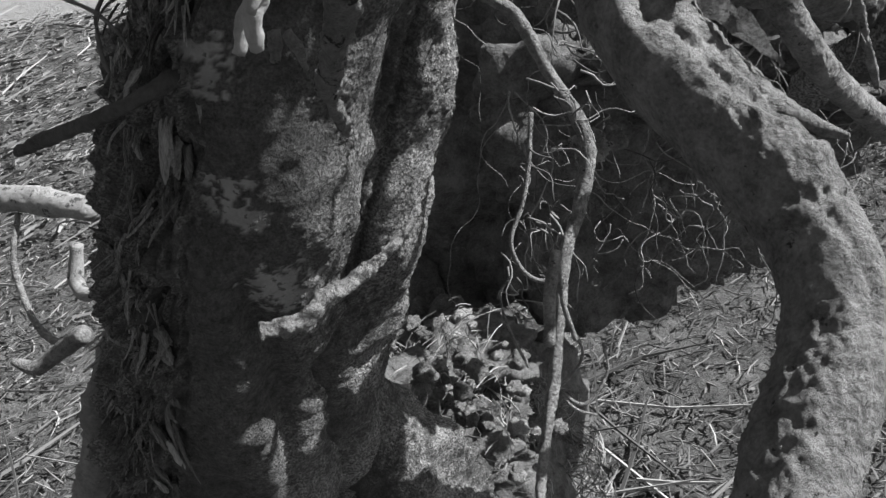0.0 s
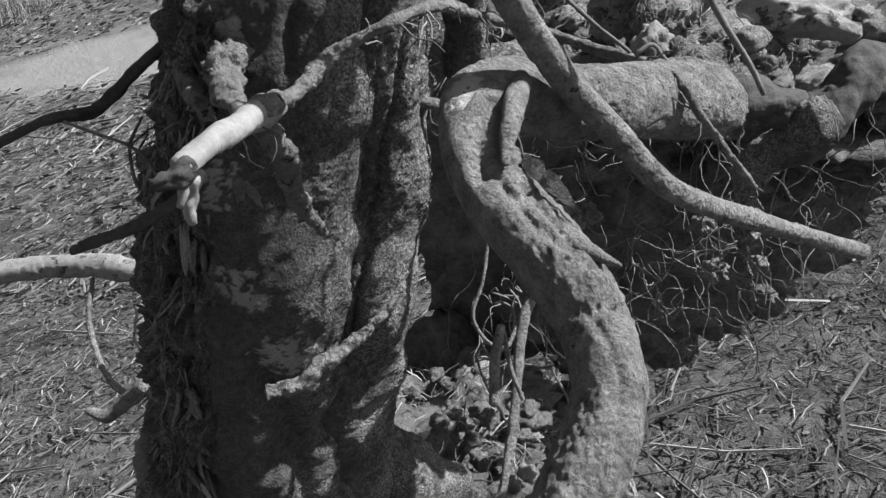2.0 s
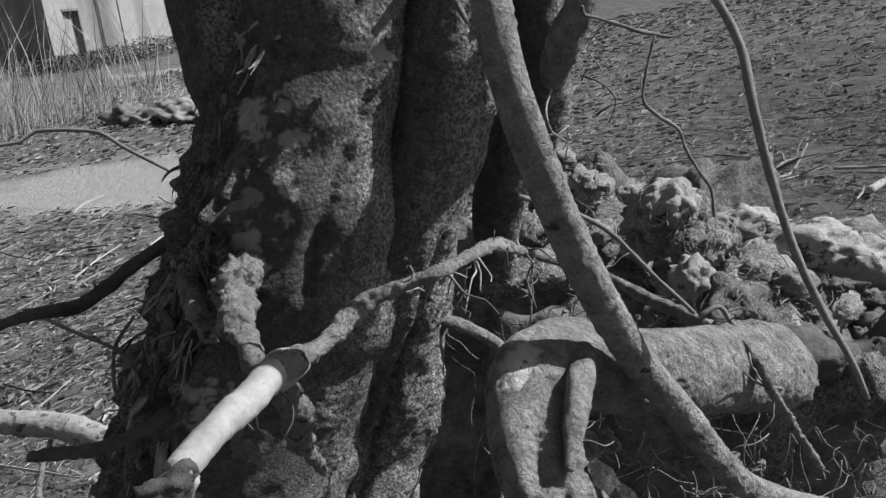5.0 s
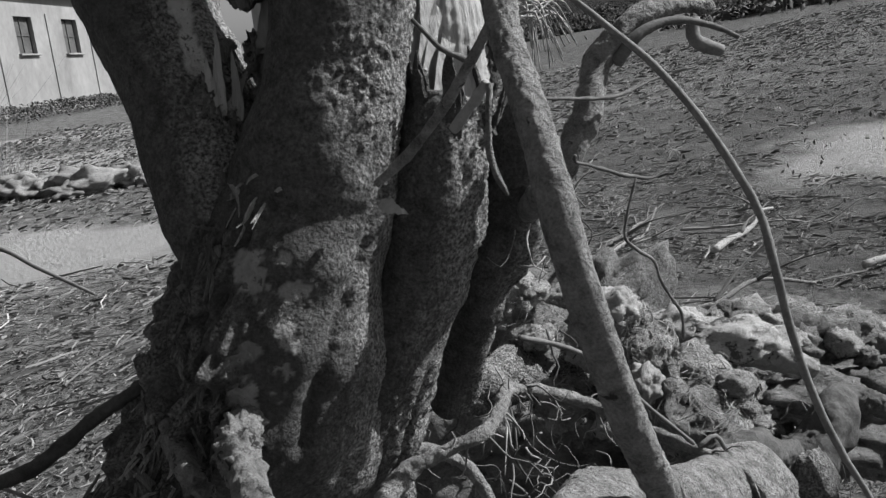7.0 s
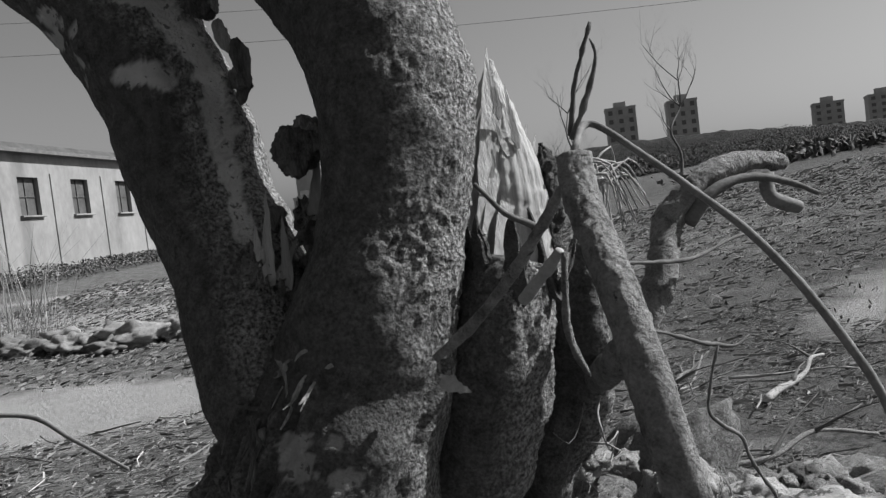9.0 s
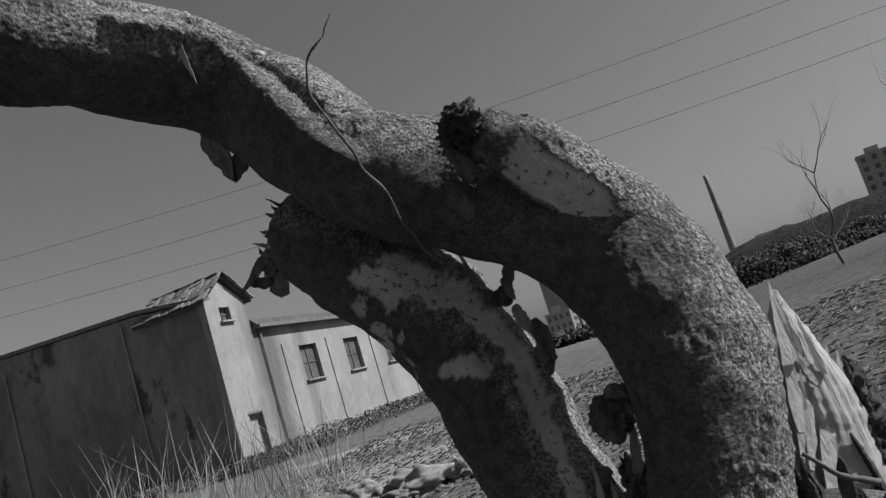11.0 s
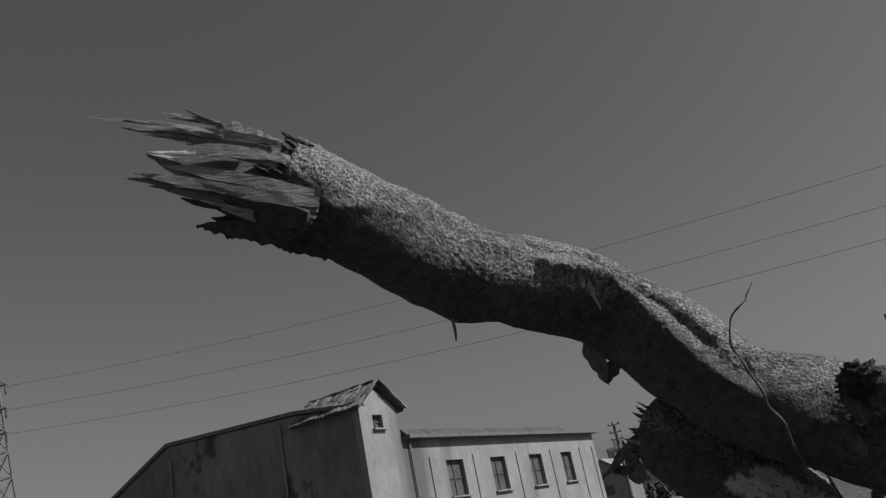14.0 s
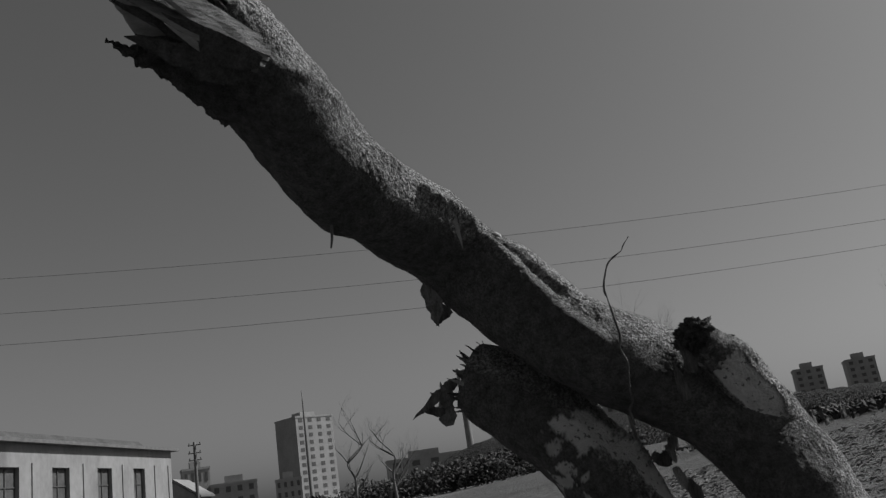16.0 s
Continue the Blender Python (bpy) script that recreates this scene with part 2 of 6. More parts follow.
        g = crumb * (patch * (2.2 * max(0.0, noise.noise(o * crumb_scale) - 0.02) + 0.9 * noise.noise(o * crumb_scale * 2.1)) + 0.9 * noise.fractal(o * 36, 0.8, 2.1, 4))
        if fibrous:
            w = min(1.0, max(0.0, (-d.x - 0.12) / 0.3)) * min(1.0, max(0.0, (2.0 - q.z) / 0.12))
            if w:
                i, j = divmod(k, seg)
                r = rad[i, j]
                s = Vector((r * math.cos(ang[j]) * 60, r * math.sin(ang[j]) * 60, run[i] * 9))
                t = Vector((r * math.cos(ang[j]) * 260, r * math.sin(ang[j]) * 260, run[i] * 34))
                lit_crust[k] = max(lit_crust[k], w * min(0.7, max(0.0, 0.18 + 1.6 * noise.noise(t) + 0.6 * noise.noise(o * 30))))
                g += w * fibrous * (1.1 * (0.35 - abs(noise.fractal(s, 0.8, 2.0, 3))) + 0.45 * noise.noise(t) + 0.9 * noise.noise(o * 24))
        verts.append(q + d * (lift[k] - 0.0015 * bare[k] + g * keep))
    faces = [(i * seg + j, i * seg + (j + 1) % seg, (i + 1) * seg + (j + 1) % seg, (i + 1) * seg + j) for i in range(n - 1) for j in range(seg)]
    a, b = len(verts), len(verts) + 1
    verts.append(Vector(p[0, :3] - tan[0] * p[0, 3] * 0.3))
    verts.append(Vector(p[-1, :3] + tan[-1] * p[-1, 3] * (0.6 if taper_end else 0.1)))
    faces += [(a, (j + 1) % seg, j) for j in range(seg)]
    faces += [(b, (n - 1) * seg + j, (n - 1) * seg + (j + 1) % seg) for j in range(seg)]
    me = mesh_from("stem", verts, faces)
    me.attributes.new("bare", "FLOAT", "POINT").data.foreach_set("value", [*bare, 0.0, 0.0])
    me.attributes.new("lit_crust", "FLOAT", "POINT").data.foreach_set("value", [*lit_crust, 0.0, 0.0])
    return me


def lump(center, size, sub=4, amp=0.25, scale=6.0, fine=0.05, fine_scale=30.0, seed=0.0, turn=0.0, flat=None, facet=0.0):
    """A clod or stone: an uneven rounded body; flat: the share of its height below which it is cut level."""
    bm = bmesh.new()
    bmesh.ops.create_icosphere(bm, subdivisions=sub, radius=1.0)
    off = Vector((seed * 5.1, seed * 2.3, seed * 9.7))
    rot = Matrix.Rotation(turn, 3, "Z")
    for v in bm.verts:
        d = v.co.normalized()
        k = 1 + amp * noise.fractal(d * scale * 0.35 + off, 0.9, 2.0, 4) + fine * noise.fractal(d * fine_scale * 0.35 + off, 0.7, 2.0, 3)
        if facet:
            k *= 1.15 - facet * 1.3 * noise.voronoi(d * 1.5 + off)[0][0]
        q = d * k
        if flat is not None and q.z < -flat:
            q.z = -flat + (q.z + flat) * 0.1
        v.co = rot @ Vector((q.x * size[0], q.y * size[1], q.z * size[2])) + Vector(center)
    me = bpy.data.meshes.new("lump")
    bm.to_mesh(me)
    bm.free()
    me.polygons.foreach_set("use_smooth", [True] * len(me.polygons))
    return me


def blade(base, tip, width, thick, seed=0, bend=0.0, side=None, point=1.8):
    """A torn splinter or strip of bark: a long flat wedge with a ragged point."""
    rng = random.Random(seed)
    b, t = Vector(base), Vector(tip)
    ax = t - b
    sd = Vector(side) if side else ax.cross(Vector((rng.uniform(-1, 1), rng.uniform(-1, 1), rng.uniform(-1, 1))))
    sd = (sd - ax * (sd.dot(ax) / ax.length_squared)).normalized()
    up = ax.cross(sd).normalized()
    verts, faces, rows = [], [], 11
    for i in range(rows):
        f = i / (rows - 1)
        w = width * (1 - f ** point) * rng.uniform(0.80, 1.08) * min(1.0, 0.45 + 3.0 * f) + 0.0004
        h = thick * (1 - 0.7 * f)
        c = b + ax * f + up * (bend * math.sin(f * 2.6)) + sd * width * 0.07 * rng.uniform(-1, 1)
        verts += [c - sd * w / 2 - up * h / 2, c + sd * w / 2 - up * h / 2 * rng.uniform(0.2, 1), c + sd * w * 0.42 + up * h / 2, c - sd * w * 0.4 + up * h / 2 * rng.uniform(0.4, 1)]
    for i in range(rows - 1):
        for j in range(4):
            faces.append((i * 4 + j, i * 4 + (j + 1) % 4, i * 4 + 4 + (j + 1) % 4, i * 4 + 4 + j))
    faces += [(3, 2, 1, 0), tuple((rows - 1) * 4 + j for j in range(4))]
    return mesh_from("splinter", verts, faces, smooth=False)


def pad(center, normal, along, size, seed=0.0, ragged=0.4, sub=4):
    """A shallow patch of bare wood or smooth scar tissue set into bark, with a ragged outline; size: half length, half width, height."""
    n = Vector(normal).normalized()
    a = Vector(along)
    a = (a - n * a.dot(n)).normalized()
    b = n.cross(a)
    bm = bmesh.new()
    bmesh.ops.create_icosphere(bm, subdivisions=sub, radius=1.0)
    off = Vector((seed * 3.7, seed * 8.1, seed * 1.3))
    for v in bm.verts:
        d = v.co.normalized()
        k = 1 + ragged * noise.fractal(Vector((d.x, d.y, 0)) * 2.2 + off, 0.7, 2.1, 4)
        h = size[2] * d.z * (1 + 0.35 * noise.fractal(Vector((d.x * 1.2, d.y * 4, 0)) + off, 0.8, 2.0, 3))
        v.co = Vector(center) + a * (d.x * size[0] * k) + b * (d.y * size[1] * k) + n * h
    me = bpy.data.meshes.new("pad")
    bm.to_mesh(me)
    bm.free()
    me.polygons.foreach_set("use_smooth", [True] * len(me.polygons))
    return me


def tuft(base, out, fall, count, length, width, seed):
    """A clump of torn bark fibres joined at one end."""
    rg = random.Random(seed)
    verts, faces = [], []
    for i in range(count):
        d = (Vector(fall) + Vector(out) * rg.uniform(0.0, 0.7) + Vector([rg.gauss(0, 0.32) for _ in range(3)])).normalized()
        b = Vector(base) + Vector([rg.gauss(0, 0.006) for _ in range(3)])
        me = blade(b, b + d * rg.uniform(*length), rg.uniform(*width), rg.uniform(0.0015, 0.004), seed * 50 + i, rg.uniform(-0.006, 0.006), None, rg.choice((2, 5, 12)))
        k = len(verts)
        verts += [v.co.copy() for v in me.vertices]
        faces += [tuple(k + j for j in p.vertices) for p in me.polygons]
        bpy.data.meshes.remove(me)
    return mesh_from("tuft", verts, faces, False)


def fibres(spots, count, length, r, seed):
    """Loose straw and root hair lying over clods, in one mesh; spots: rows of (centre, size)."""
    rg = random.Random(seed)
    verts, faces = [], []
    for _ in range(count):
        c, s = spots[rg.randrange(len(spots))]
        n = Vector((rg.gauss(0, 1), rg.gauss(-0.5, 0.8), abs(rg.gauss(0.5, 0.7)))).normalized()
        t = n.cross(Vector((rg.gauss(0, 1), rg.gauss(0, 1), rg.gauss(0, 1)))).normalized()
        side = n.cross(t)
        ln, w, bow = rg.uniform(*length), rg.uniform(*r), rg.gauss(0, 0.25)
        p, k = Vector(c) + n * s * rg.uniform(0.95, 1.25), len(verts)
        for f in (-0.5, -0.17, 0.17, 0.5):
            q = p + t * ln * f + side * ln * bow * (0.25 - f * f) * 2 - n * ln * f * f * 0.5
            ww = w * (1.0 - 0.6 * abs(f))
            verts += [q + side * ww, q - side * ww * 0.5 + n * ww * 0.87, q - side * ww * 0.5 - n * ww * 0.87]
        for a in (0, 3, 6):
            for j in range(3):
                faces.append((k + a + j, k + a + (j + 1) % 3, k + a + 3 + (j + 1) % 3, k + a + 3 + j))
        faces += [(k + 2, k + 1, k), (k + 9, k + 10, k + 11)]
    return mesh_from("fibres", verts, faces, False)


def box_mesh(size, at=(0, 0, 0), bevel=0.0):
    bm = bmesh.new()
    bmesh.ops.create_cube(bm, size=1.0)
    for v in bm.verts:
        v.co = Vector((v.co.x * size[0] + at[0], v.co.y * size[1] + at[1], v.co.z * size[2] + at[2]))
    if bevel:
        bmesh.ops.bevel(bm, geom=bm.edges[:], offset=bevel, segments=1, affect="EDGES")
    me = bpy.data.meshes.new("block")
    bm.to_mesh(me)
    bm.free()
    return me


# ---- ground ----
def height(x, y):
    r = math.hypot(x, y)
    h = 0.028 * max(0.0, min(r, 45.0) - 3.0)
    h += 0.085 * max(0.0, min(x, 30.0) - 1.5) * min(1.0, max(0.0, (y - 4.0) / 14.0))
    h += 0.05 * noise.noise(Vector((x * 0.35, y * 0.35, 1.7))) * min(1.0, r / 3.0 + 0.3)
    h += 0.30 * noise.noise(Vector((x * 0.06, y * 0.06, 4.2))) * min(1.0, r / 20.0)
    return h


def axis(n, near, far):
    t = np.linspace(-1, 1, n)
    return near * t * n / 2 + np.sign(t) * (far - near * n / 2) * np.abs(t) ** 4.5


gx, gy = axis(330, 0.028, 900), axis(330, 0.028, 900)
gv = []
for yy in gy:
    for xx in gx:
        X, Y = float(xx) + 0.5, float(yy) + 4.0
        q = Vector((X, Y, 0))
        near = 1.0 if abs(X) < 25 and abs(Y) < 45 else 0.0
        gv.append((X, Y, height(X, Y) + near * (0.030 * noise.fractal(q * 3.1, 0.8, 2.0, 4) + 0.012 * noise.noise(q * 14))))
N = len(gx)
gf = [(j * N + i, j * N + i + 1, (j + 1) * N + i + 1, (j + 1) * N + i) for j in range(N - 1) for i in range(N - 1)]


def ground_material():
    m = mat("littered_ground", 0.035, 0.20, 3.4, 1.0, 1.0, 22, (0.37, 0.63), spots=(0.17, 9.0, 0.60), dist=0.08)
    nodes, link = m.node_tree.nodes, m.node_tree.links.new
    bsdf = nodes["Principled BSDF"]
    src = bsdf.inputs["Base Color"].links[0].from_socket
    co = nodes["Texture Coordinate"]
    prev = src
    # dark tilled soil and bare pale sand: centre, half size, tone
    for cx, cy, rx, ry, shade in ((30.0, 62.0, 42.0, 58.0, 0.045), (6.5, 10.0, 5.5, 6.5, 0.05), (-4.7, 10.3, 3.3, 1.9, 0.30), (6.4, 9.8, 2.4, 1.7, 0.27), (-8.5, 20.5, 4.2, 2.0, 0.27), (-10.5, 27.0, 4.0, 1.3, 0.27)):
        mp = nodes.new("ShaderNodeMapping")
        mp.inputs["Location"].default_value = (-cx / rx, -cy / ry, 0)
        mp.inputs["Scale"].default_value = (1 / rx, 1 / ry, 0)
        link(co.outputs["Object"], mp.inputs[0])
        ln = nodes.new("ShaderNodeVectorMath")
        ln.operation = "LENGTH"
        link(mp.outputs[0], ln.inputs[0])
        ns = nodes.new("ShaderNodeTexNoise")
        ns.inputs["Scale"].default_value, ns.inputs["Detail"].default_value = 1.3, 7.0
        link(co.outputs["Object"], ns.inputs["Vector"])
        ad = nodes.new("ShaderNodeMath")
        ad.operation = "MULTIPLY_ADD"
        link(ns.outputs["Fac"], ad.inputs[0])
        ad.inputs[1].default_value = 1.1
        link(ln.outputs["Value"], ad.inputs[2])
        rg = nodes.new("ShaderNodeMapRange")
        rg.inputs["From Min"].default_value, rg.inputs["From Max"].default_value = 1.20, 1.65
        rg.inputs["To Min"].default_value, rg.inputs["To Max"].default_value = (1.0 if shade > 0.1 else 0.6), 0.0
        link(ad.outputs[0], rg.inputs["Value"])
        mx = nodes.new("ShaderNodeMix")
        mx.data_type = "RGBA"
        link(rg.outputs[0], mx.inputs["Factor"])
        link(prev, mx.inputs["A"])
        mx.inputs["B"].default_value = (shade, shade, shade, 1)
        prev = mx.outputs["Result"]
    link(prev, bsdf.inputs["Base Color"])
    return m


ground = part("ground", mesh_from("ground", gv, gf), ground_material())
tagged(ground, "rough bare ground strewn with dry straw and leaf litter", "ground", kind="structure")


def stalks(name, count, area, length, width, material, label, category, lift=0.03, seed=3, upright=0.0, keep=None):
    """Loose stalks lying on the ground in one mesh: bent three-sided reeds."""
    rng = np.random.default_rng(seed)
    verts, faces = [], []
    made = 0
    while made < count:
        x, y = rng.uniform(area[0], area[1]), area[2] + (area[3] - area[2]) * rng.random() ** 1.6
        if keep and not keep(x, y):
            continue
        made += 1
        far = 1.0 + 0.05 * max(0.0, y - 4.0)
        ln = rng.uniform(*length) * far
        w = rng.uniform(*width) * far
        a = rng.normal(0.35, 0.9)
        pitch = rng.normal(0, 0.10) + upright * rng.random()
        d = np.array((math.cos(a) * math.cos(pitch), math.sin(a) * math.cos(pitch), math.sin(pitch)))
        s = np.array((-math.sin(a), math.cos(a), 0.0))
        z0 = height(x, y) + rng.uniform(0.0, lift) + w
        bendy = rng.normal(0, 0.06) * ln
        k = len(verts)
        for f in (-0.5, 0.0, 0.5):
            c = np.array((x, y, z0)) + d * ln * f + s * bendy * (1 - 4 * f * f) + np.array((0, 0, max(0.0, -math.sin(pitch) * 0) + abs(math.sin(pitch)) * ln * 0.5))
            ww = w * (0.55 if f > 0 else 1.0) * 0.5
            for h in range(3):
                b = h * 2.094
                verts.append(c + s * ww * math.cos(b) + np.array((0, 0, ww * math.sin(b))))
        for f in (0, 3):
            for h in range(3):
                faces.append((k + f + h, k + f + (h + 1) % 3, k + f + 3 + (h + 1) % 3, k + f + 3 + h))
        faces += [(k + 2, k + 1, k), (k + 6, k + 7, k + 8)]
    return tagged(part(name, mesh_from(name, verts, faces, False), material), label, category, kind="stuff")


def bare(x, y):
    """Away from the pale sandy patches, and thinner over the tilled soil."""
    if x > 1.6 and y > 4.5 and noise.noise(Vector((x * 2.1, y * 2.1, 3.3))) > 0.12:
        return False
    for cx, cy, rx, ry in ((-4.7, 10.3, 2.6, 1.45), (6.4, 9.8, 2.0, 1.4)):
        if ((x - cx) / rx) ** 2 + ((y - cy) / ry) ** 2 < 1:
            return False
    return True


stalks("straw", 46000, (-5.5, 5.5, 1.2, 11.0), (0.02, 0.12), (0.002, 0.007), STRAW, "dry broken straw strewn over bare ground", "straw", seed=4, keep=bare)
stalks("straw", 5000, (-5.0, 5.0, -5.0, 1.6), (0.04, 0.17), (0.002, 0.0065), STRAW, "dry broken straw strewn over bare ground", "straw", seed=14)
stalks("chopped_straw", 26000, (-3.2, 3.6, 1.3, 6.5), (0.012, 0.05), (0.003, 0.011), LITTER, "chopped dark straw and leaf bits over the ground", "litter", lift=0.02, seed=24, upright=0.5, keep=bare)
stalks("reed_stalks", 700, (-5.0, 6.0, 1.4, 9.0), (0.2, 0.55), (0.007, 0.016), STRAW, "long dry reed stalks lying on the straw", "reeds", lift=0.06, seed=8, upright=0.12, keep=bare)
stalks("leaf_litter", 30000, (-12, 16, 4.0, 30.0), (0.03, 0.11), (0.008, 0.024), LITTER, "dark rotting leaves and clods on rough ground", "litter", seed=9, upright=0.3, keep=bare)

# ---- the old building ----
PLASTER = mat("stained_plaster", 0.15, 0.27, 0.55, 0.95, 0.35, 7, (0.3, 0.66), spots=(0.13, 0.8, 0.66), streak=(1, 1, 0.6), dist=0.02)


def damp(m, at, half, share):
    """Adds a run of dark damp to a wall material: streaks down the wall round the local x that is given."""
    nodes, link = m.node_tree.nodes, m.node_tree.links.new
    bsdf = nodes["Principled BSDF"]
    prev = bsdf.inputs["Base Color"].links[0].from_socket
    co, sep = nodes["Texture Coordinate"], nodes.new("ShaderNodeSeparateXYZ")
    link(co.outputs["Object"], sep.inputs[0])

    def op(kind, a, b):
        n = nodes.new("ShaderNodeMath")
        n.operation = kind
        for i, v in enumerate((a, b)):
            if isinstance(v, (int, float)):
                n.inputs[i].default_value = v
            else:
                link(v, n.inputs[i])
        return n.outputs[0]

    mp, ns = nodes.new("ShaderNodeMapping"), nodes.new("ShaderNodeTexNoise")
    mp.inputs["Scale"].default_value = (1, 1, 0.18)
    link(co.outputs["Object"], mp.inputs[0])
    link(mp.outputs[0], ns.inputs["Vector"])
    ns.inputs["Scale"].default_value, ns.inputs["Detail"].default_value = 1.6, 6.0
    near = op("SUBTRACT", 1.0, op("DIVIDE", op("ABSOLUTE", op("SUBTRACT", sep.outputs[0], at), 0.0), half))
    mask = nodes.new("ShaderNodeMapRange")
    mask.inputs["From Min"].default_value, mask.inputs["From Max"].default_value = 0.45, 1.15
    mask.inputs["To Max"].default_value = share
    link(op("ADD", near, ns.outputs["Fac"]), mask.inputs["Value"])
    mx = nodes.new("ShaderNodeMix")
    mx.data_type = "RGBA"
    link(mask.outputs[0], mx.inputs["Factor"])
    link(prev, mx.inputs["A"])
    mx.inputs["B"].default_value = (0.07, 0.07, 0.07, 1)
    link(mx.outputs["Result"], bsdf.inputs["Base Color"])


damp(PLASTER, 3.3, 1.3, 0.75)
damp(PLASTER, 6.1, 0.6, 0.5)
CONCRETE = mat("weathered_concrete", 0.08, 0.25, 0.4, 0.95, 0.4, 7, (0.3, 0.7), spots=(0.06, 0.35, 0.61), streak=(1, 1, 0.55), dist=0.03)
ROOF = mat("old_roof_tile", 0.03, 0.09, 1.2, 0.9, 0.6, 12, (0.3, 0.7), dist=0.05, tone=0.2)
TILE = mat("weathered_tile", 0.05, 0.22, 3.0, 0.9, 0.5, 20, (0.3, 0.7), dist=0.02, tone=0.5)
GLASS = mat("dirty_glass", 0.05, 0.11, 2.0, 0.5, 0.0)
FRAME = mat("grey_paint", 0.06, 0.11, 6, 0.8, 0.2, 40)
STEEL = mat("rusted_steel", 0.08, 0.16, 4, 0.7, 0.2, 30)
BLOCK = mat("flat_block_wall", 0.22, 0.30, 0.2, 0.9, 0.0)
# wall colour lifted to paint in distance haze over the skyline towers
BLOCK_HAZY = mat("hazy_block_wall", 0.20, 0.27, 0.2, 0.9, 0.0)
HILL = mat("scrub_hill", 0.006, 0.034, 0.3, 1.0, 1.0, 1.2, (0.35, 0.65), dist=1.5)
SCRUB = island("scrub", 0.02, 0.09)

TURN = 82.9
building = thing("old_building", "derelict plastered building with small dark windows", "building", (-18.6, 30.8, 1.2))
building.rotation_euler = (0, 0, radians(TURN))


def local(name, me, material, parent, label=""):
    return part(name, me, material, parent, label)


def pierced(x0, x1, z0, z1, holes, y0, y1):
    """A wall along x with openings (x0, x1, z0, z1) that go right through it."""
    bm = bmesh.new()
    xs = sorted({x0, x1, *[h[0] for h in holes], *[h[1] for h in holes]})
    zs = sorted({z0, z1, *[h[2] for h in holes], *[h[3] for h in holes]})
    solid = lambda i, k: 0 <= i < len(xs) - 1 and 0 <= k < len(zs) - 1 and not any(h[0] < (xs[i] + xs[i + 1]) / 2 < h[1] and h[2] < (zs[k] + zs[k + 1]) / 2 < h[3] for h in holes)
    quad = lambda *c: bm.faces.new([bm.verts.new(p) for p in c])
    for i in range(len(xs) - 1):
        for k in range(len(zs) - 1):
            if not solid(i, k):
                continue
            a, b, c, d = xs[i], xs[i + 1], zs[k], zs[k + 1]
            quad((a, y0, c), (b, y0, c), (b, y0, d), (a, y0, d))
            quad((a, y1, d), (b, y1, d), (b, y1, c), (a, y1, c))
            if not solid(i - 1, k):
                quad((a, y0, d), (a, y1, d), (a, y1, c), (a, y0, c))
            if not solid(i + 1, k):
                quad((b, y0, c), (b, y1, c), (b, y1, d), (b, y0, d))
            if not solid(i, k - 1):
                quad((a, y0, c), (a, y1, c), (b, y1, c), (b, y0, c))
            if not solid(i, k + 1):
                quad((a, y0, d), (b, y0, d), (b, y1, d), (a, y1, d))
    bmesh.ops.remove_doubles(bm, verts=bm.verts[:], dist=0.001)
    me = bpy.data.meshes.new("wall")
    bm.to_mesh(me)
    bm.free()
    return me


def slab(outline, axis_name, a, b):
    """A flat body from an outline of (u, z), stretched from a to b along the other level axis."""
    n = len(outline)
    place = (lambda u, z, w: (w, u, z)) if axis_name == "x" else (lambda u, z, w: (u, w, z))
    verts = [place(u, z, a) for u, z in outline] + [place(u, z, b) for u, z in outline]
    faces = [tuple(range(n)), tuple(range(2 * n - 1, n - 1, -1))] + [(i, i + n, (i + 1) % n + n, (i + 1) % n) for i in range(n)]
    bm = bmesh.new()
    vs = [bm.verts.new(v) for v in verts]
    for f in faces:
        bm.faces.new([vs[i] for i in f])
    bmesh.ops.recalc_face_normals(bm, faces=bm.faces[:])
    me = bpy.data.meshes.new("slab")
    bm.to_mesh(me)
    bm.free()
    return me


Z0 = -0.6
WINDOWS = [(5.9, 7.4, 2.75, 4.45), (10.0, 11.5, 2.75, 4.45), (14.2, 15.7, 2.75, 4.45), (18.2, 19.6, 2.75, 4.45)]
local("wall", pierced(2.7, 23.3, Z0, 5.6, WINDOWS, 0.0, 0.35), PLASTER, building, "pale stained plaster wall")
local("wall", pierced(0.0, 2.7, Z0, 6.85, [(0.85, 1.55, 6.0, 6.6), (0.97, 1.9, Z0, 1.9)], 0.0, 0.35), PLASTER, building)
local("gable", slab([(0.0, 6.85), (2.7, 6.85), (1.25, 7.75)], "y", 0.0, 0.35), PLASTER, building)
local("wall", slab([(0.36, Z0), (0.36, 6.9), (3.6, 7.4), (12.3, 7.9), (17.4, 5.9), (22.0, 4.1), (22.0, Z0)], "x", 0.0, 0.35), CONCRETE, building, "dark weathered concrete end wall")
local("wall", slab([(0.36, Z0), (0.36, 5.5), (12.0, 5.5), (12.0, Z0)], "x", 22.95, 23.3), PLASTER, building)
local("roof", slab([(-0.35, 5.62), (0.0, 5.95), (5.5, 6.75), (11.5, 5.7), (11.5, 5.6), (5.5, 6.5)], "x", 2.72, 19.0), ROOF, building, "low tiled roof")
hip = mesh_from("hip", [(19.0, -0.35, 5.62), (19.0, 5.5, 6.75), (19.0, 11.5, 5.7), (23.7, -0.35, 5.62), (23.7, 11.5, 5.62), (20.5, 5.5, 6.7), (19.0, -0.35, 5.5), (23.7, -0.35, 5.5), (23.7, 11.5, 5.5)],
                [(0, 3, 5, 1), (3, 4, 5), (1, 5, 4, 2), (0, 6, 7, 3), (3, 7, 8, 4)], False)
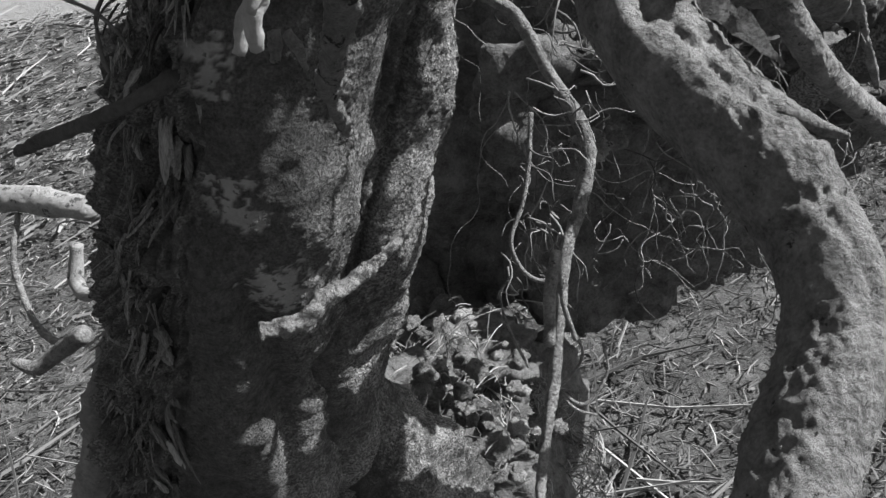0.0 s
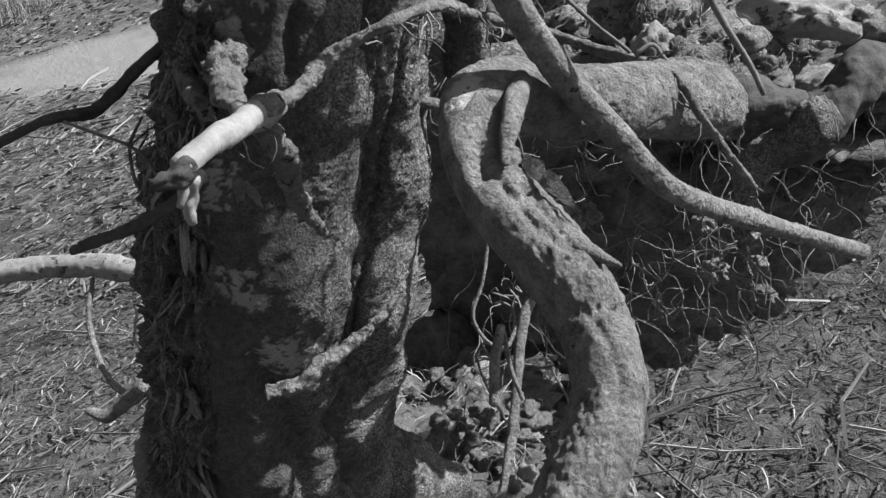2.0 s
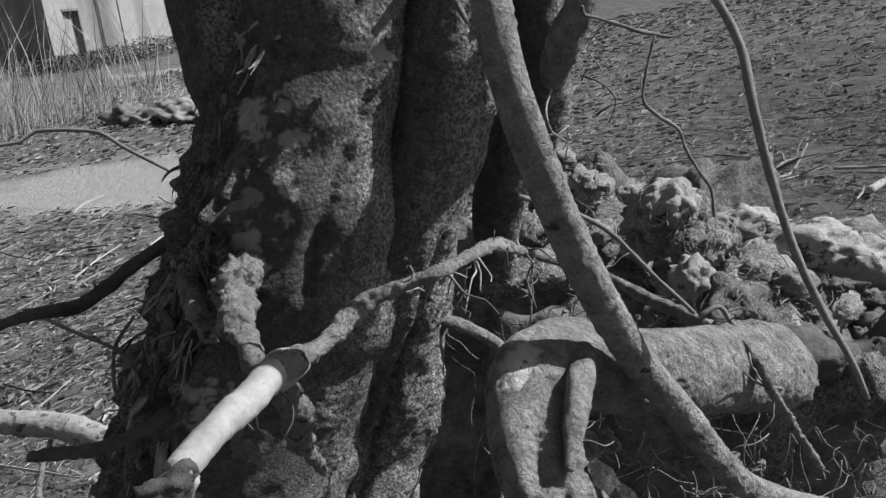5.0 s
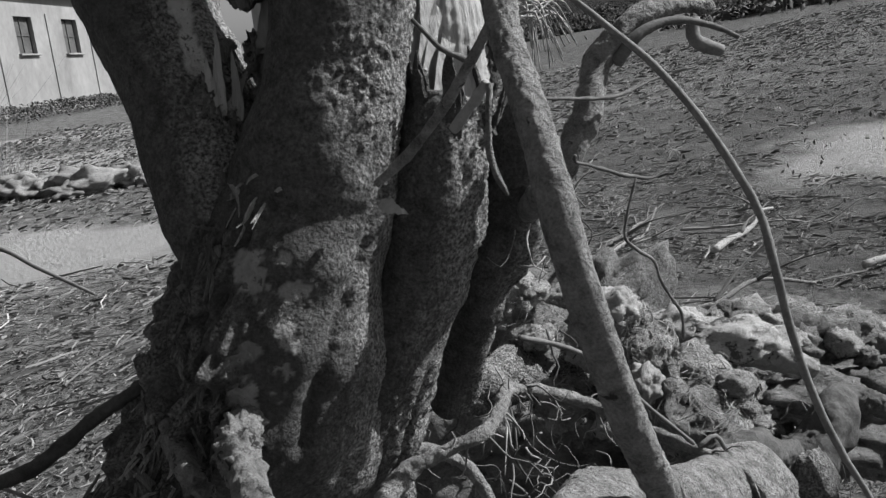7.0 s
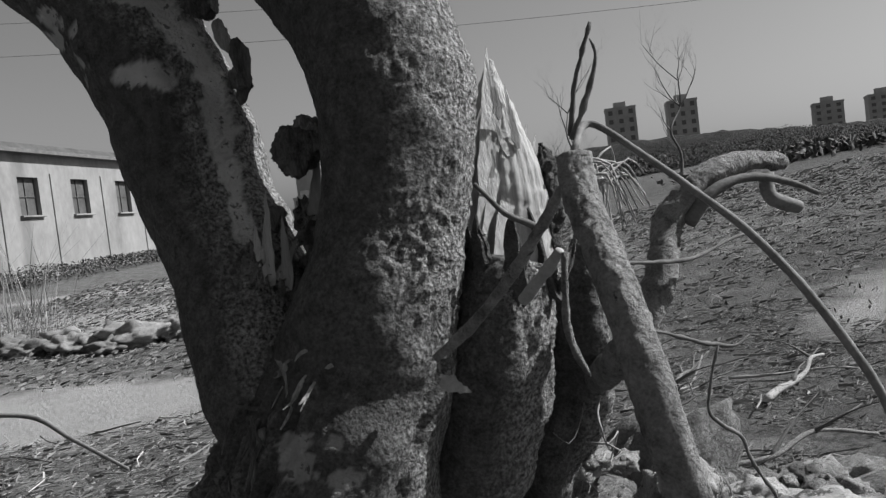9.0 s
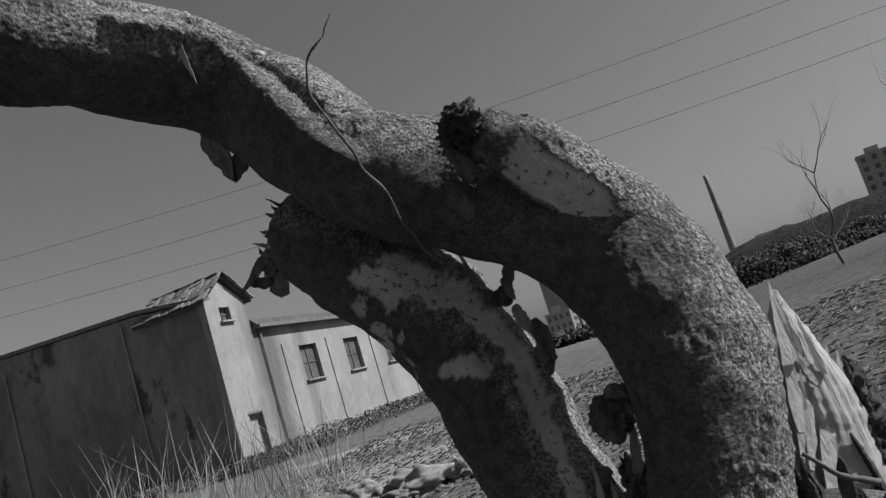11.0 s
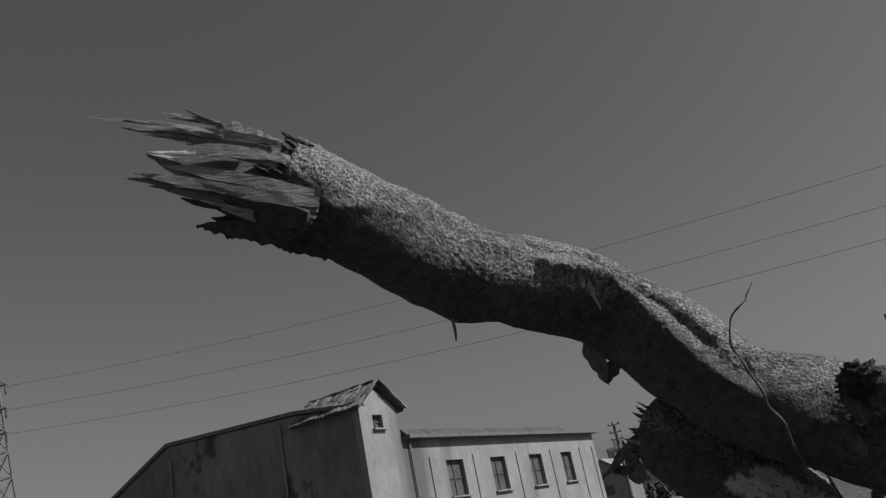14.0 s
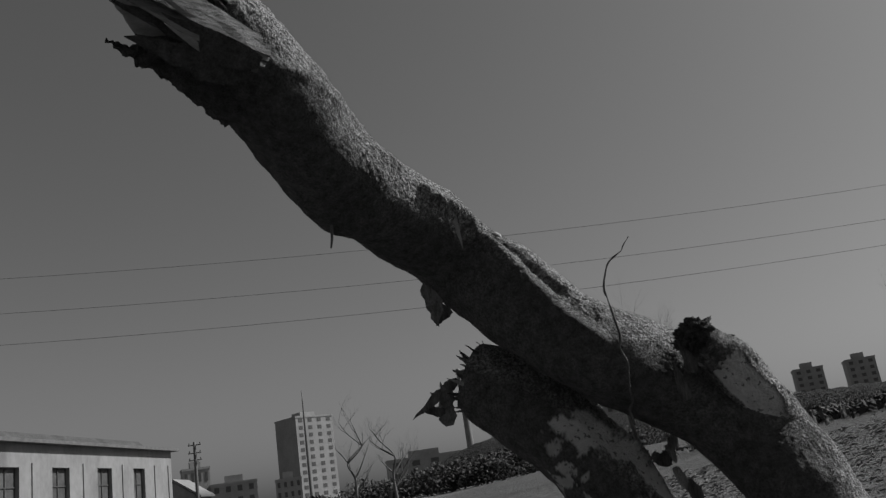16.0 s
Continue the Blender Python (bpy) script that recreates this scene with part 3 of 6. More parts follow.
local("roof", hip, ROOF, building)
local("eaves_board", box_mesh((20.9, 0.5, 0.16), (13.25, -0.16, 5.56)), STEEL, building, "dark overhanging eaves board")
for i, (a, b) in enumerate((((-0.25, 6.78), (1.25, 7.92)), ((1.25, 7.92), (2.95, 6.72)))):
    local("roof", slab([a, b, (b[0], b[1] + 0.14), (a[0], a[1] + 0.14)], "y", -0.2, 3.8), ROOF, building)
tile_rng = random.Random(21)
for i in range(9):
    local("ridge_tile", box_mesh((0.34, 0.44, 0.10), (1.25 + tile_rng.uniform(-0.04, 0.04), i * 0.42, 8.06 + tile_rng.uniform(-0.03, 0.02)), 0.03), ROOF, building)
# loose courses of tiles on both slopes of the small roof
for foot, top in ((Vector((-0.25, 0, 6.92)), Vector((1.25, 0, 8.06))), (Vector((2.95, 0, 6.86)), Vector((1.25, 0, 8.06)))):
    slope = (top - foot).normalized()
    for r in range(5):
        for c in range(10):
            p = foot.lerp(top, (r + 0.35) / 5) + Vector((0, -0.18 + c * 0.42 + tile_rng.uniform(-0.04, 0.04), 0.05 + tile_rng.uniform(-0.02, 0.05)))
            tile = local("tile", box_mesh((0.46, 0.38, 0.05), (0, 0, 0)), TILE, building)
            tile.location = p
            tile.rotation_euler = (tile_rng.uniform(-0.06, 0.06), -math.atan2(slope.z, slope.x) if slope.x > 0 else math.atan2(slope.z, -slope.x), tile_rng.uniform(-0.08, 0.08))
local("coping", slab([(0.0, 6.95), (3.6, 7.45), (12.4, 7.95), (17.5, 5.95), (22.0, 4.15), (22.0, 4.32), (17.5, 6.12), (12.4, 8.12), (3.6, 7.62), (0.0, 7.1)], "x", -0.1, 0.5), STEEL, building, "dark roof edge")
for x0, x1, z0, z1 in WINDOWS + [(0.85, 1.55, 6.0, 6.6)]:
    win = local("window", box_mesh((x1 - x0, 0.03, z1 - z0), ((x0 + x1) / 2, 0.24, (z0 + z1) / 2)), GLASS, building, "dirty dark glass")
    for k in range(3):
        local("glazing_bar", box_mesh((x1 - x0, 0.05, 0.035), ((x0 + x1) / 2, 0.20, z0 + 0.03 + (z1 - z0 - 0.06) * k / 2)), FRAME, win)
    for k in range(3):
        local("glazing_bar", box_mesh((0.035, 0.052, z1 - z0), (x0 + 0.03 + (x1 - x0 - 0.06) * k / 2, 0.20, (z0 + z1) / 2)), FRAME, win)
    local("sill", box_mesh((x1 - x0 + 0.2, 0.2, 0.08), ((x0 + x1) / 2, -0.06, z0 - 0.04), 0.01), PLASTER, win)
door = local("door", box_mesh((0.93, 0.06, 2.5), (1.435, 0.28, 0.65)), PLASTER, building, "pale flush door")
local("door_frame", box_mesh((0.09, 0.12, 2.5), (1.90, 0.02, 0.65)), STEEL, door)
local("door_frame", box_mesh((0.97, 0.12, 0.09), (1.42, 0.02, 1.93)), STEEL, door)
for x in (4.6, 8.4, 12.8, 16.9, 20.9, 22.8):
    local("pilaster", box_mesh((0.16, 0.06, 4.7), (x, -0.03, 2.3), 0.01), PLASTER, building)
for x in (3.1,):
    local("downpipe", tube([(x, -0.10, 5.4, 0.05), (x, -0.10, 3.0, 0.05), (x, -0.10, -0.3, 0.05)], 8, 0.5, 0.0), STEEL, building)
for y in (4.6, 12.2):
    local("downpipe", tube([(-0.08, y, 7.2, 0.06), (-0.08, y, 4.0, 0.06), (-0.08, y, -0.3, 0.06)], 8, 0.5, 0.0), PLASTER, building, "pale painted downpipe")


# ---- the skyline ----
def tower(name, at, size, turn, material, storeys, bays, label):
    """A far block of flats with recessed-looking windows and a lift house on its roof."""
    ob = thing(name, label, "building", at)
    ob.rotation_euler = (0, 0, radians(turn))
    w, d, h = size
    part("wall", box_mesh(size, (0, 0, h / 2)), material, ob)
    part("lift_house", box_mesh((w * 0.4, d * 0.4, 2.2), (0, 0, h + 1.1)), material, ob)
    part("parapet", box_mesh((w + 0.3, d + 0.3, 0.6), (0, 0, h + 0.1)), material, ob)
    pane = box_mesh((w / bays * 0.42, 0.16, h / storeys * 0.5))
    pane.materials.append(GLASS)
    side = box_mesh((0.16, d / bays * 0.42, h / storeys * 0.5))
    side.materials.append(GLASS)
    for k in range(storeys):
        for b in range(bays):
            z, f = (k + 0.55) * h / storeys, (b + 0.5) / bays - 0.5
            for me, spot in ((pane, (f * w, -d / 2, z)), (side, (w / 2, f * d, z))):
                o = new("window", me)
                o.parent, o.location = ob, spot
    return ob


tower("apartment_tower", (-40.5, 302.0, 2.0), (15.5, 13.0, 30.0), 42, BLOCK, 12, 4, "pale high-rise apartment block with small windows")
tower("apartment_tower", (128.5, 272.0, 3.2), (9.0, 9.0, 18.2), -20, BLOCK_HAZY, 9, 3, "dim grey high-rise apartment block on the skyline")
tower("apartment_tower", (61.5, 272.0, 2.0), (9.5, 9.0, 25.5), -10, BLOCK_HAZY, 9, 3, "dim grey high-rise apartment block on the skyline")
tower("apartment_tower", (79.5, 266.0, 2.0), (9.0, 9.0, 25.0), -10, BLOCK_HAZY, 9, 3, "dim grey high-rise apartment block on the skyline")
tower("apartment_tower", (142.5, 265.0, 3.2), (8.6, 9.0, 18.4), -20, BLOCK_HAZY, 9, 3, "dim grey high-rise apartment block on the skyline")
for at, size, turn in (((-70, 230, 2), (9, 8, 11), 20), ((-62, 235, 2), (7, 7, 14), 20), ((-52, 236, 2), (12, 7, 9), 12), ((-38, 240, 2), (7, 6, 8), 10), ((0, 250, 2), (22, 8, 9), 5), ((24, 252, 2), (16, 8, 10), 0)):
    tower("far_house", at, size, turn, BLOCK, 3, 4, "small pale house far off on the skyline")
house = thing("gabled_house", "small white gabled house far off", "house", (-27.5, 98.0, 2.0))
part("wall", box_mesh((5.0, 6.0, 3.0), (0, 0, 1.5)), PLASTER, house)
part("roof", slab([(-2.9, 2.9), (0.0, 4.9), (2.9, 2.9), (2.9, 3.1), (0.0, 5.15), (-2.9, 3.1)], "y", -3.2, 3.2), PLASTER, house)
part("gable", slab([(-2.5, 3.0), (2.5, 3.0), (0.0, 4.8)], "y", -2.9, 2.9), PLASTER, house)
part("window", box_mesh((1.0, 0.06, 1.0), (0.3, -3.0, 1.6)), GLASS, house)
chimney = tagged(part("factory_chimney", tube([(14.2, 250, 0, 1.25), (14.0, 250, 16, 1.0), (13.6, 250, 35, 0.6)], 16, 3.0, 0.0), CONCRETE), "tall tapering factory chimney on the skyline", "chimney")
mast = tagged(part("radio_mast", tube([(-32.0, 240, 2, 0.5), (-32.0, 240, 22, 0.35), (-32.0, 240, 34, 0.1)], 6, 4.0, 0.0), STEEL), "thin radio mast among far houses", "mast")

pole = thing("power_pole", "dark timber power pole with crossarms", "pole", (-23.0, 87.4, 2.6))
part("post", tube([(0, 0, -0.5, 0.19), (0.02, 0, 3.5, 0.17), (0.0, 0, 7.5, 0.14)], 10, 0.5, 0.02), STEEL, pole)
for z in (7.2, 6.4, 5.7):
    part("crossarm", box_mesh((1.3, 0.1, 0.1), (0, 0, z)), STEEL, pole)
    for x in (-0.55, 0.55):
        part("insulator", box_mesh((0.09, 0.09, 0.22), (x, 0, z + 0.14), 0.02), GLASS, pole)


def bar(a, b, r=0.06, seg=5):
    return tube([(*a, r), (*((Vector(a) + Vector(b)) / 2), r), (*b, r)], seg, 5.0, 0.0)


pylon = thing("lattice_pylon", "steel lattice pylon carrying power lines", "pylon", (-57.0, 41.6, 1.5))
PH, BASE, TOP = 20.5, 1.9, 0.22
leg = lambda sx, sy, z: (sx * (BASE + (TOP - BASE) * z / PH), sy * (BASE + (TOP - BASE) * z / PH), z)
for sx in (-1, 1):
    for sy in (-1, 1):
        part("leg", bar(leg(sx, sy, -0.3), leg(sx, sy, PH), 0.09), STEEL, pylon)
levels = [0, 3.2, 6.2, 8.8, 11.0, 12.9, 14.6, 16.2, 17.8, 19.2]
for a, b in zip(levels, levels[1:]):
    for p, q in (((-1, -1), (1, -1)), ((1, -1), (1, 1)), ((1, 1), (-1, 1)), ((-1, 1), (-1, -1))):
        part("brace", bar(leg(*p, a), leg(*q, b), 0.045), STEEL, pylon)
        part("brace", bar(leg(*q, a), leg(*p, b), 0.045), STEEL, pylon)
        part("brace", bar(leg(*p, b), leg(*q, b), 0.045), STEEL, pylon)
for z in (17.7, 15.9, 14.1):
    arm = part("arm", bar((-1.9, 0, z), (1.9, 0, z), 0.07), STEEL, pylon)
    part("stay", bar((0, 0, z + 0.9), (1.9, 0, z), 0.04), STEEL, arm)
    part("stay", bar((0, 0, z + 0.9), (-1.9, 0, z), 0.04), STEEL, arm)
    for x in (-1.8, 1.8):
        part("insulator", bar((x, 0, z), (x, 0, z - 0.7), 0.09), GLASS, arm)
for k, (z, zr) in enumerate(((19.2, 18.6), (17.4, 16.2), (15.6, 14.6))):
    a, b = Vector((-55.9, 42.0, z)), Vector((58.0, 53.0, zr))
    row = [(*(a.lerp(b, f) - Vector((0, 0, 4 * 2.9 * f * (1 - f)))), 0.015) for f in np.linspace(0, 1, 9)]
    tagged(part("power_line", tube(row, 5, 3.0, 0.0), STEEL), "thin sagging overhead power line against the sky", "power line", "overhead lines")


# ---- trees, scrub and rubble ----
def bare_tree(at, tall, seed, label, spread=0.55, r0=None):
    rng = random.Random(seed)
    ob = thing("bare_tree", label, "tree", (at[0], at[1], height(at[0], at[1])), "bare trees")
    r0 = r0 or tall * 0.02
    trunk_row = [(0, 0, -0.3, r0 * 1.3)] + [(tall * 0.03 * rng.uniform(-1, 1) * k, tall * 0.03 * rng.uniform(-1, 1) * k, tall * 0.18 * k, r0 * (1 - 0.16 * k)) for k in range(1, 5)]
    part("trunk", tube(trunk_row, 10, tall * 0.03, 0.08, 2.0), TWIG, ob)

    def limb_from(base, way, length, r, depth, sink):
        row, p, d = [], Vector(base), Vector(way).normalized()
        for k in range(5):
            row.append((*p, r * (1 - 0.17 * k)))
            d = (d + Vector((rng.gauss(0, 0.16), rng.gauss(0, 0.16), 0.10))).normalized()
            p = p + d * length / 4
        sink.append(row)
        if depth:
            for k in range(3):
                q = row[2 + k]
                side = (d + Vector((rng.gauss(0, spread), rng.gauss(0, spread), rng.uniform(0, 0.5)))).normalized()
                limb_from(q[:3], side, length * rng.uniform(0.5, 0.75), q[3] * 0.65, depth - 1, sink)

    for i in range(9):
        k = rng.randrange(1, 5)
        sink = []
        a = rng.uniform(0, 6.28)
        limb_from(trunk_row[k][:3], (math.cos(a), math.sin(a), rng.uniform(0.6, 1.6)), tall * rng.uniform(0.2, 0.4), r0 * 0.5, 3, sink)
        verts, faces = [], []
        for row in sink:
            me = tube(row, 4, tall * 0.08, 0.0)
            o = len(verts)
            verts += [v.co.copy() for v in me.vertices]
            faces += [tuple(o + j for j in f.vertices) for f in me.polygons]
            bpy.data.meshes.remove(me)
        part("limb", mesh_from("limb", verts, faces), TWIG, ob)
    return ob


for at, tall, seed in (((7.3, 45.0), 6.5, 1), ((12.8, 44.0), 7.0, 2), ((-3.3, 90.0), 9.0, 3), ((-7.3, 90.0), 9.0, 4), ((43.0, 66.0), 9.0, 6), ((-48.0, 47.0), 5.0, 7), ((-43.5, 38.5), 4.5, 8)):
    bare_tree(at, tall, seed, "leafless tree with thin spreading twigs", r0=0.085 if 6 < tall < 8 else None)


def scrub(name, count, path, tall, wide, label, material=SCRUB, seed=1, size=(0.15, 0.5)):
    """Dense low growth along a line on the plan: many small leaf and twig blades."""
    r = np.random.default_rng(seed)
    verts, faces = [], []
    path = np.array(path, float)
    for _ in range(count):
        i = r.integers(0, len(path) - 1)
        x, y = path[i] + (path[i + 1] - path[i]) * r.random() + r.normal(0, wide, 2)
        clump = 0.5 + 0.5 * noise.noise(Vector((x * 0.12, y * 0.12, 0.3))) + 0.35 * noise.noise(Vector((x * 0.45, y * 0.45, 9.3)))
        z = height(x, y) + tall * max(0.12, clump) * r.random() ** 0.6
        a, b, s = r.uniform(0, 6.28), r.normal(0, 0.7), r.uniform(*size)
        d = np.array((math.cos(a) * math.cos(b), math.sin(a) * math.cos(b), math.sin(b))) * s
        e = np.array((-math.sin(a), math.cos(a), 0.5)) * s * 0.45
        c, k = np.array((x, y, z)), len(verts)
        verts += [c - d, c + e, c + d, c - e, c + np.array((0, 0, s * 0.3))]
        faces += [(k, k + 1, k + 4), (k + 1, k + 2, k + 4), (k + 2, k + 3, k + 4), (k + 3, k, k + 4), (k + 3, k + 2, k + 1, k)]
    return tagged(part(name, mesh_from(name, verts, faces, False), material), label, "scrub", kind="stuff")


def far_hill(name, cx, cy, half, depth, tall, label, seed):
    """A long low hill across the distance, with scrub on its crest."""
    verts, faces, n, k = [], [], 120, 14
    for i in range(n):
        f = i / (n - 1) * 2 - 1
        for j in range(k):
            g = j / (k - 1) * 2 - 1
            crest = max(0.0, 1 - f ** 6) * (1 - 0.33 * max(0.0, f)) * (0.82 + 0.22 * noise.noise(Vector((f * 2.2, seed, 0))) + 0.05 * noise.noise(Vector((f * 30, g * 3, seed))))
            verts.append((cx[0] + (cx[1] - cx[0]) * (f + 1) / 2 + g * depth * 0.55, cy[0] + (cy[1] - cy[0]) * (f + 1) / 2 + g * depth, tall * crest * (1 - g * g) ** 0.7 - 0.5))
    for i in range(n - 1):
        for j in range(k - 1):
            faces.append((i * k + j, (i + 1) * k + j, (i + 1) * k + j + 1, i * k + j + 1))
    return tagged(part(name, mesh_from(name, verts, faces), HILL), label, "hill", kind="structure")


far_hill("backdrop", (-4, 96), (150, 112), 80, 14, 11.6, "dark scrub-covered hill in the distance", 2.0)
scrub("far_scrub", 30000, ((-8, 112), (4, 118), (16, 112), (24, 106)), 4.6, 2.4, "dark leafless scrub along a far bank", seed=2, size=(0.08, 0.35))
scrub("far_scrub", 40000, ((24, 106), (50, 92), (70, 72), (95, 50)), 4.2, 2.4, "low dark scrub along a far bank", seed=12, size=(0.05, 0.18))
scrub("far_scrub", 7000, ((-75, 60), (-50, 118), (-20, 125), (-6, 114)), 2.6, 2.0, "low dark scrub in the distance", seed=3, size=(0.3, 0.8))
scrub("wall_scrub", 14000, ((-24, 29.5), (-18.5, 29.6), (-16.5, 32.5), (-14.5, 42.0), (-13.2, 52.0)), 0.8, 0.7, "dry weeds along the foot of the wall", seed=4, size=(0.03, 0.10))
scrub("field_scrub", 15000, ((7, 14), (14, 20), (24, 26), (38, 32)), 0.07, 4.5, "low dark weeds over the field", seed=15, size=(0.015, 0.045))
scrub("field_scrub", 7000, ((14, 40), (22, 36), (34, 33), (44, 30)), 1.0, 1.6, "dark brush heaps across the field", seed=5, size=(0.1, 0.3))


def grass(name, count, cx, cy, rx, ry, tall, seed, label, w=0.006):
    r = np.random.default_rng(seed)
    verts, faces = [], []
    for _ in range(count):
        a, q = r.uniform(0, 6.28), math.sqrt(r.random())
        x, y = cx + rx * q * math.cos(a), cy + ry * q * math.sin(a)
        z, h = height(x, y) - 0.02, tall * r.uniform(0.45, 1.0)
        lean, b = r.normal(0.12, 0.38, 2) * h, r.uniform(0, 3.14)
        s = np.array((math.cos(b), math.sin(b), 0)) * w * r.uniform(0.6, 1.4)
        k = len(verts)
        for f in (0.0, 0.5, 1.0):
            c = np.array((x + lean[0] * f * f, y + lean[1] * f * f, z + h * f))
            verts += [c - s * (1.05 - f), c + s * (1.05 - f), c + np.array((s[1], -s[0], 0)) * (1.05 - f)]
        for f in (0, 3):
            for j in range(3):
                faces.append((k + f + j, k + f + (j + 1) % 3, k + f + 3 + (j + 1) % 3, k + f + 3 + j))
    return tagged(part(name, mesh_from(name, verts, faces, False), STRAW), label, "grass", kind="stuff")


grass("tall_grass", 700, -11.2, 14.6, 2.2, 2.2, 1.2, 5, "tall dry grass standing before the wall", 0.008)
grass("tall_grass", 160, -13.0, 20.0, 4.0, 3.0, 3.0, 7, "tall dry weed stalks", 0.016)
grass("tall_grass", 900, -11.0, 17.5, 3.4, 2.0, 1.0, 6, "tall dry grass standing before the wall", 0.008)

rng = random.Random(5)
for i, (dx, dy, s) in enumerate(((0, 0, 0.36), (-0.62, 0.2, 0.30), (-1.1, -0.2, 0.26), (0.45, 0.5, 0.30), (-0.3, -0.5, 0.20), (-1.5, 0.4, 0.30), (-1.9, -0.1, 0.22), (0.9, 0.3, 0.16), (-0.9, 0.7, 0.24), (-2.4, 0.3, 0.25))):
    x, y = -5.5 + dx, 15.3 + dy
    tagged(part("rubble_block", lump((x, y, height(x, y) + s * 0.5), (s * 1.9, s * 1.4, s * 0.9), 4, 0.5, 4.0, 0.10, 16, 400 + i, rng.uniform(0, 6), 0.6, 0.5), CHALK), "broken pale block in a rubble heap on the ground", "rubble", "rubble heap")

# ---- the uprooted tree ----
tree = thing("uprooted_tree", "dead uprooted tree with torn limbs and bare roots", "tree", (-0.35, 1.35, 0.0))
tree_inv = Matrix.Translation((0.35, -1.35, 0.0))


def grow(name, me, material, label="", parent=None):
    """A part of the tree, whose meshes are given in world metres."""
    top = parent or tree
    ob = part(name, me, material, top, label)
    if top is tree:
        ob.matrix_parent_inverse = tree_inv
    return ob


TRUNK = [(-0.42, 1.36, -0.15, 0.22), (-0.36, 1.33, 0.15, 0.17), (-0.29, 1.28, 0.6, 0.135), (-0.215, 1.215, 1.0, 0.12), (-0.138, 1.193, 1.23, 0.1177), (-0.087, 1.175, 1.41, 0.115), (-0.007, 1.125, 1.608, 0.098), (0.05, 1.09, 1.755, 0.085), (0.095, 1.074, 1.852, 0.076), (0.118, 1.06, 1.927, 0.0606), (0.145, 1.051, 2.001, 0.047), (0.158, 1.054, 2.045, 0.0425), (0.167, 1.06, 2.092, 0.0445), (0.165, 1.07, 2.151, 0.0455), (0.142, 1.088, 2.204, 0.0455), (0.104, 1.097, 2.251, 0.0455), (0.053, 1.095, 2.281, 0.0445), (0.0, 1.085, 2.312, 0.044), (-0.058, 1.113, 2.3735, 0.0478), (-0.111, 1.125, 2.4315, 0.0463), (-0.167, 1.056, 2.4655, 0.0435), (-0.211, 0.983, 2.4805, 0.0445), (-0.244, 0.899, 2.5085, 0.0415), (-0.268, 0.852, 2.5435, 0.037), (-0.28, 0.828, 2.5595, 0.031)]
LEFT_LIMB = [(0.088, 1.08, 1.87, 0.03), (0.075, 1.07, 1.95, 0.034), (0.0641, 1.1011, 2.0168, 0.041), (0.0398, 1.1266, 2.0817, 0.0425), (0.0208, 1.1327, 2.1468, 0.044), (-0.0127, 1.141, 2.2118, 0.046), (-0.0557, 1.1501, 2.2658, 0.045), (-0.096, 1.16, 2.297, 0.04), (-0.112, 1.164, 2.306, 0.033)]
RIGHT_STUB = [(-0.115, 1.275, 0.865, 0.0723), (-0.082, 1.25, 1.087, 0.0671), (-0.032, 1.218, 1.271, 0.0643), (0.013, 1.166, 1.421, 0.0583), (0.07, 1.145, 1.571, 0.0576), (0.119, 1.145, 1.722, 0.0588), (0.152, 1.1, 1.837, 0.0513), (0.192, 1.085, 1.907, 0.0373), (0.214, 1.07, 1.978, 0.0323), (0.226, 1.073, 2.02, 0.029)]
STRUT = [(0.245, 0.917, 2.069, 0.0066), (0.245, 0.909, 2.051, 0.0074), (0.252, 0.884, 2.012, 0.0075), (0.261, 0.866, 1.956, 0.0078), (0.281, 0.878, 1.887, 0.0084), (0.304, 0.897, 1.829, 0.0084),
         (0.327, 0.908, 1.79, 0.0076), (0.354, 0.917, 1.747, 0.0072), (0.383, 0.945, 1.714, 0.0071), (0.42, 0.985, 1.678, 0.0070), (0.466, 1.045, 1.629, 0.007), (0.531, 1.116, 1.567, 0.007)]
ARCH = [(0.4029, 1.0323, 1.7517, 0.0242), (0.39, 1.013, 1.76, 0.026), (0.339, 0.963, 1.785, 0.0241), (0.3, 0.931, 1.802, 0.0221), (0.275, 0.913, 1.817, 0.0205), (0.259, 0.885, 1.82, 0.0195), (0.257, 0.858, 1.806, 0.0185), (0.269, 0.834, 1.784, 0.0195), (0.29, 0.811, 1.763, 0.0195), (0.305, 0.79, 1.745, 0.018), (0.312, 0.768, 1.729, 0.0168), (0.3075, 0.746, 1.712, 0.0167), (0.292, 0.722, 1.695, 0.0169), (0.279, 0.698, 1.68, 0.0162), (0.269, 0.68, 1.655, 0.0157), (0.255, 0.69, 1.6, 0.016), (0.25, 0.75, 1.45, 0.015)]
CROSS_PEELED = [(0.1495, 0.757, 1.854, 0.0048), (0.15, 0.766, 1.8545, 0.0053), (0.1505, 0.79, 1.8535, 0.0056), (0.151, 0.815, 1.85, 0.0062), (0.15, 0.838, 1.847, 0.0078), (0.152, 0.85, 1.846, 0.0086), (0.158, 0.862, 1.846, 0.006)]
JOINT = [(0.1493, 0.8398, 1.8481, 0.00388), (0.1539, 0.8469, 1.8488, 0.00646), (0.1581, 0.8551, 1.8475, 0.00578), (0.1615, 0.8692, 1.8445, 0.00306)]
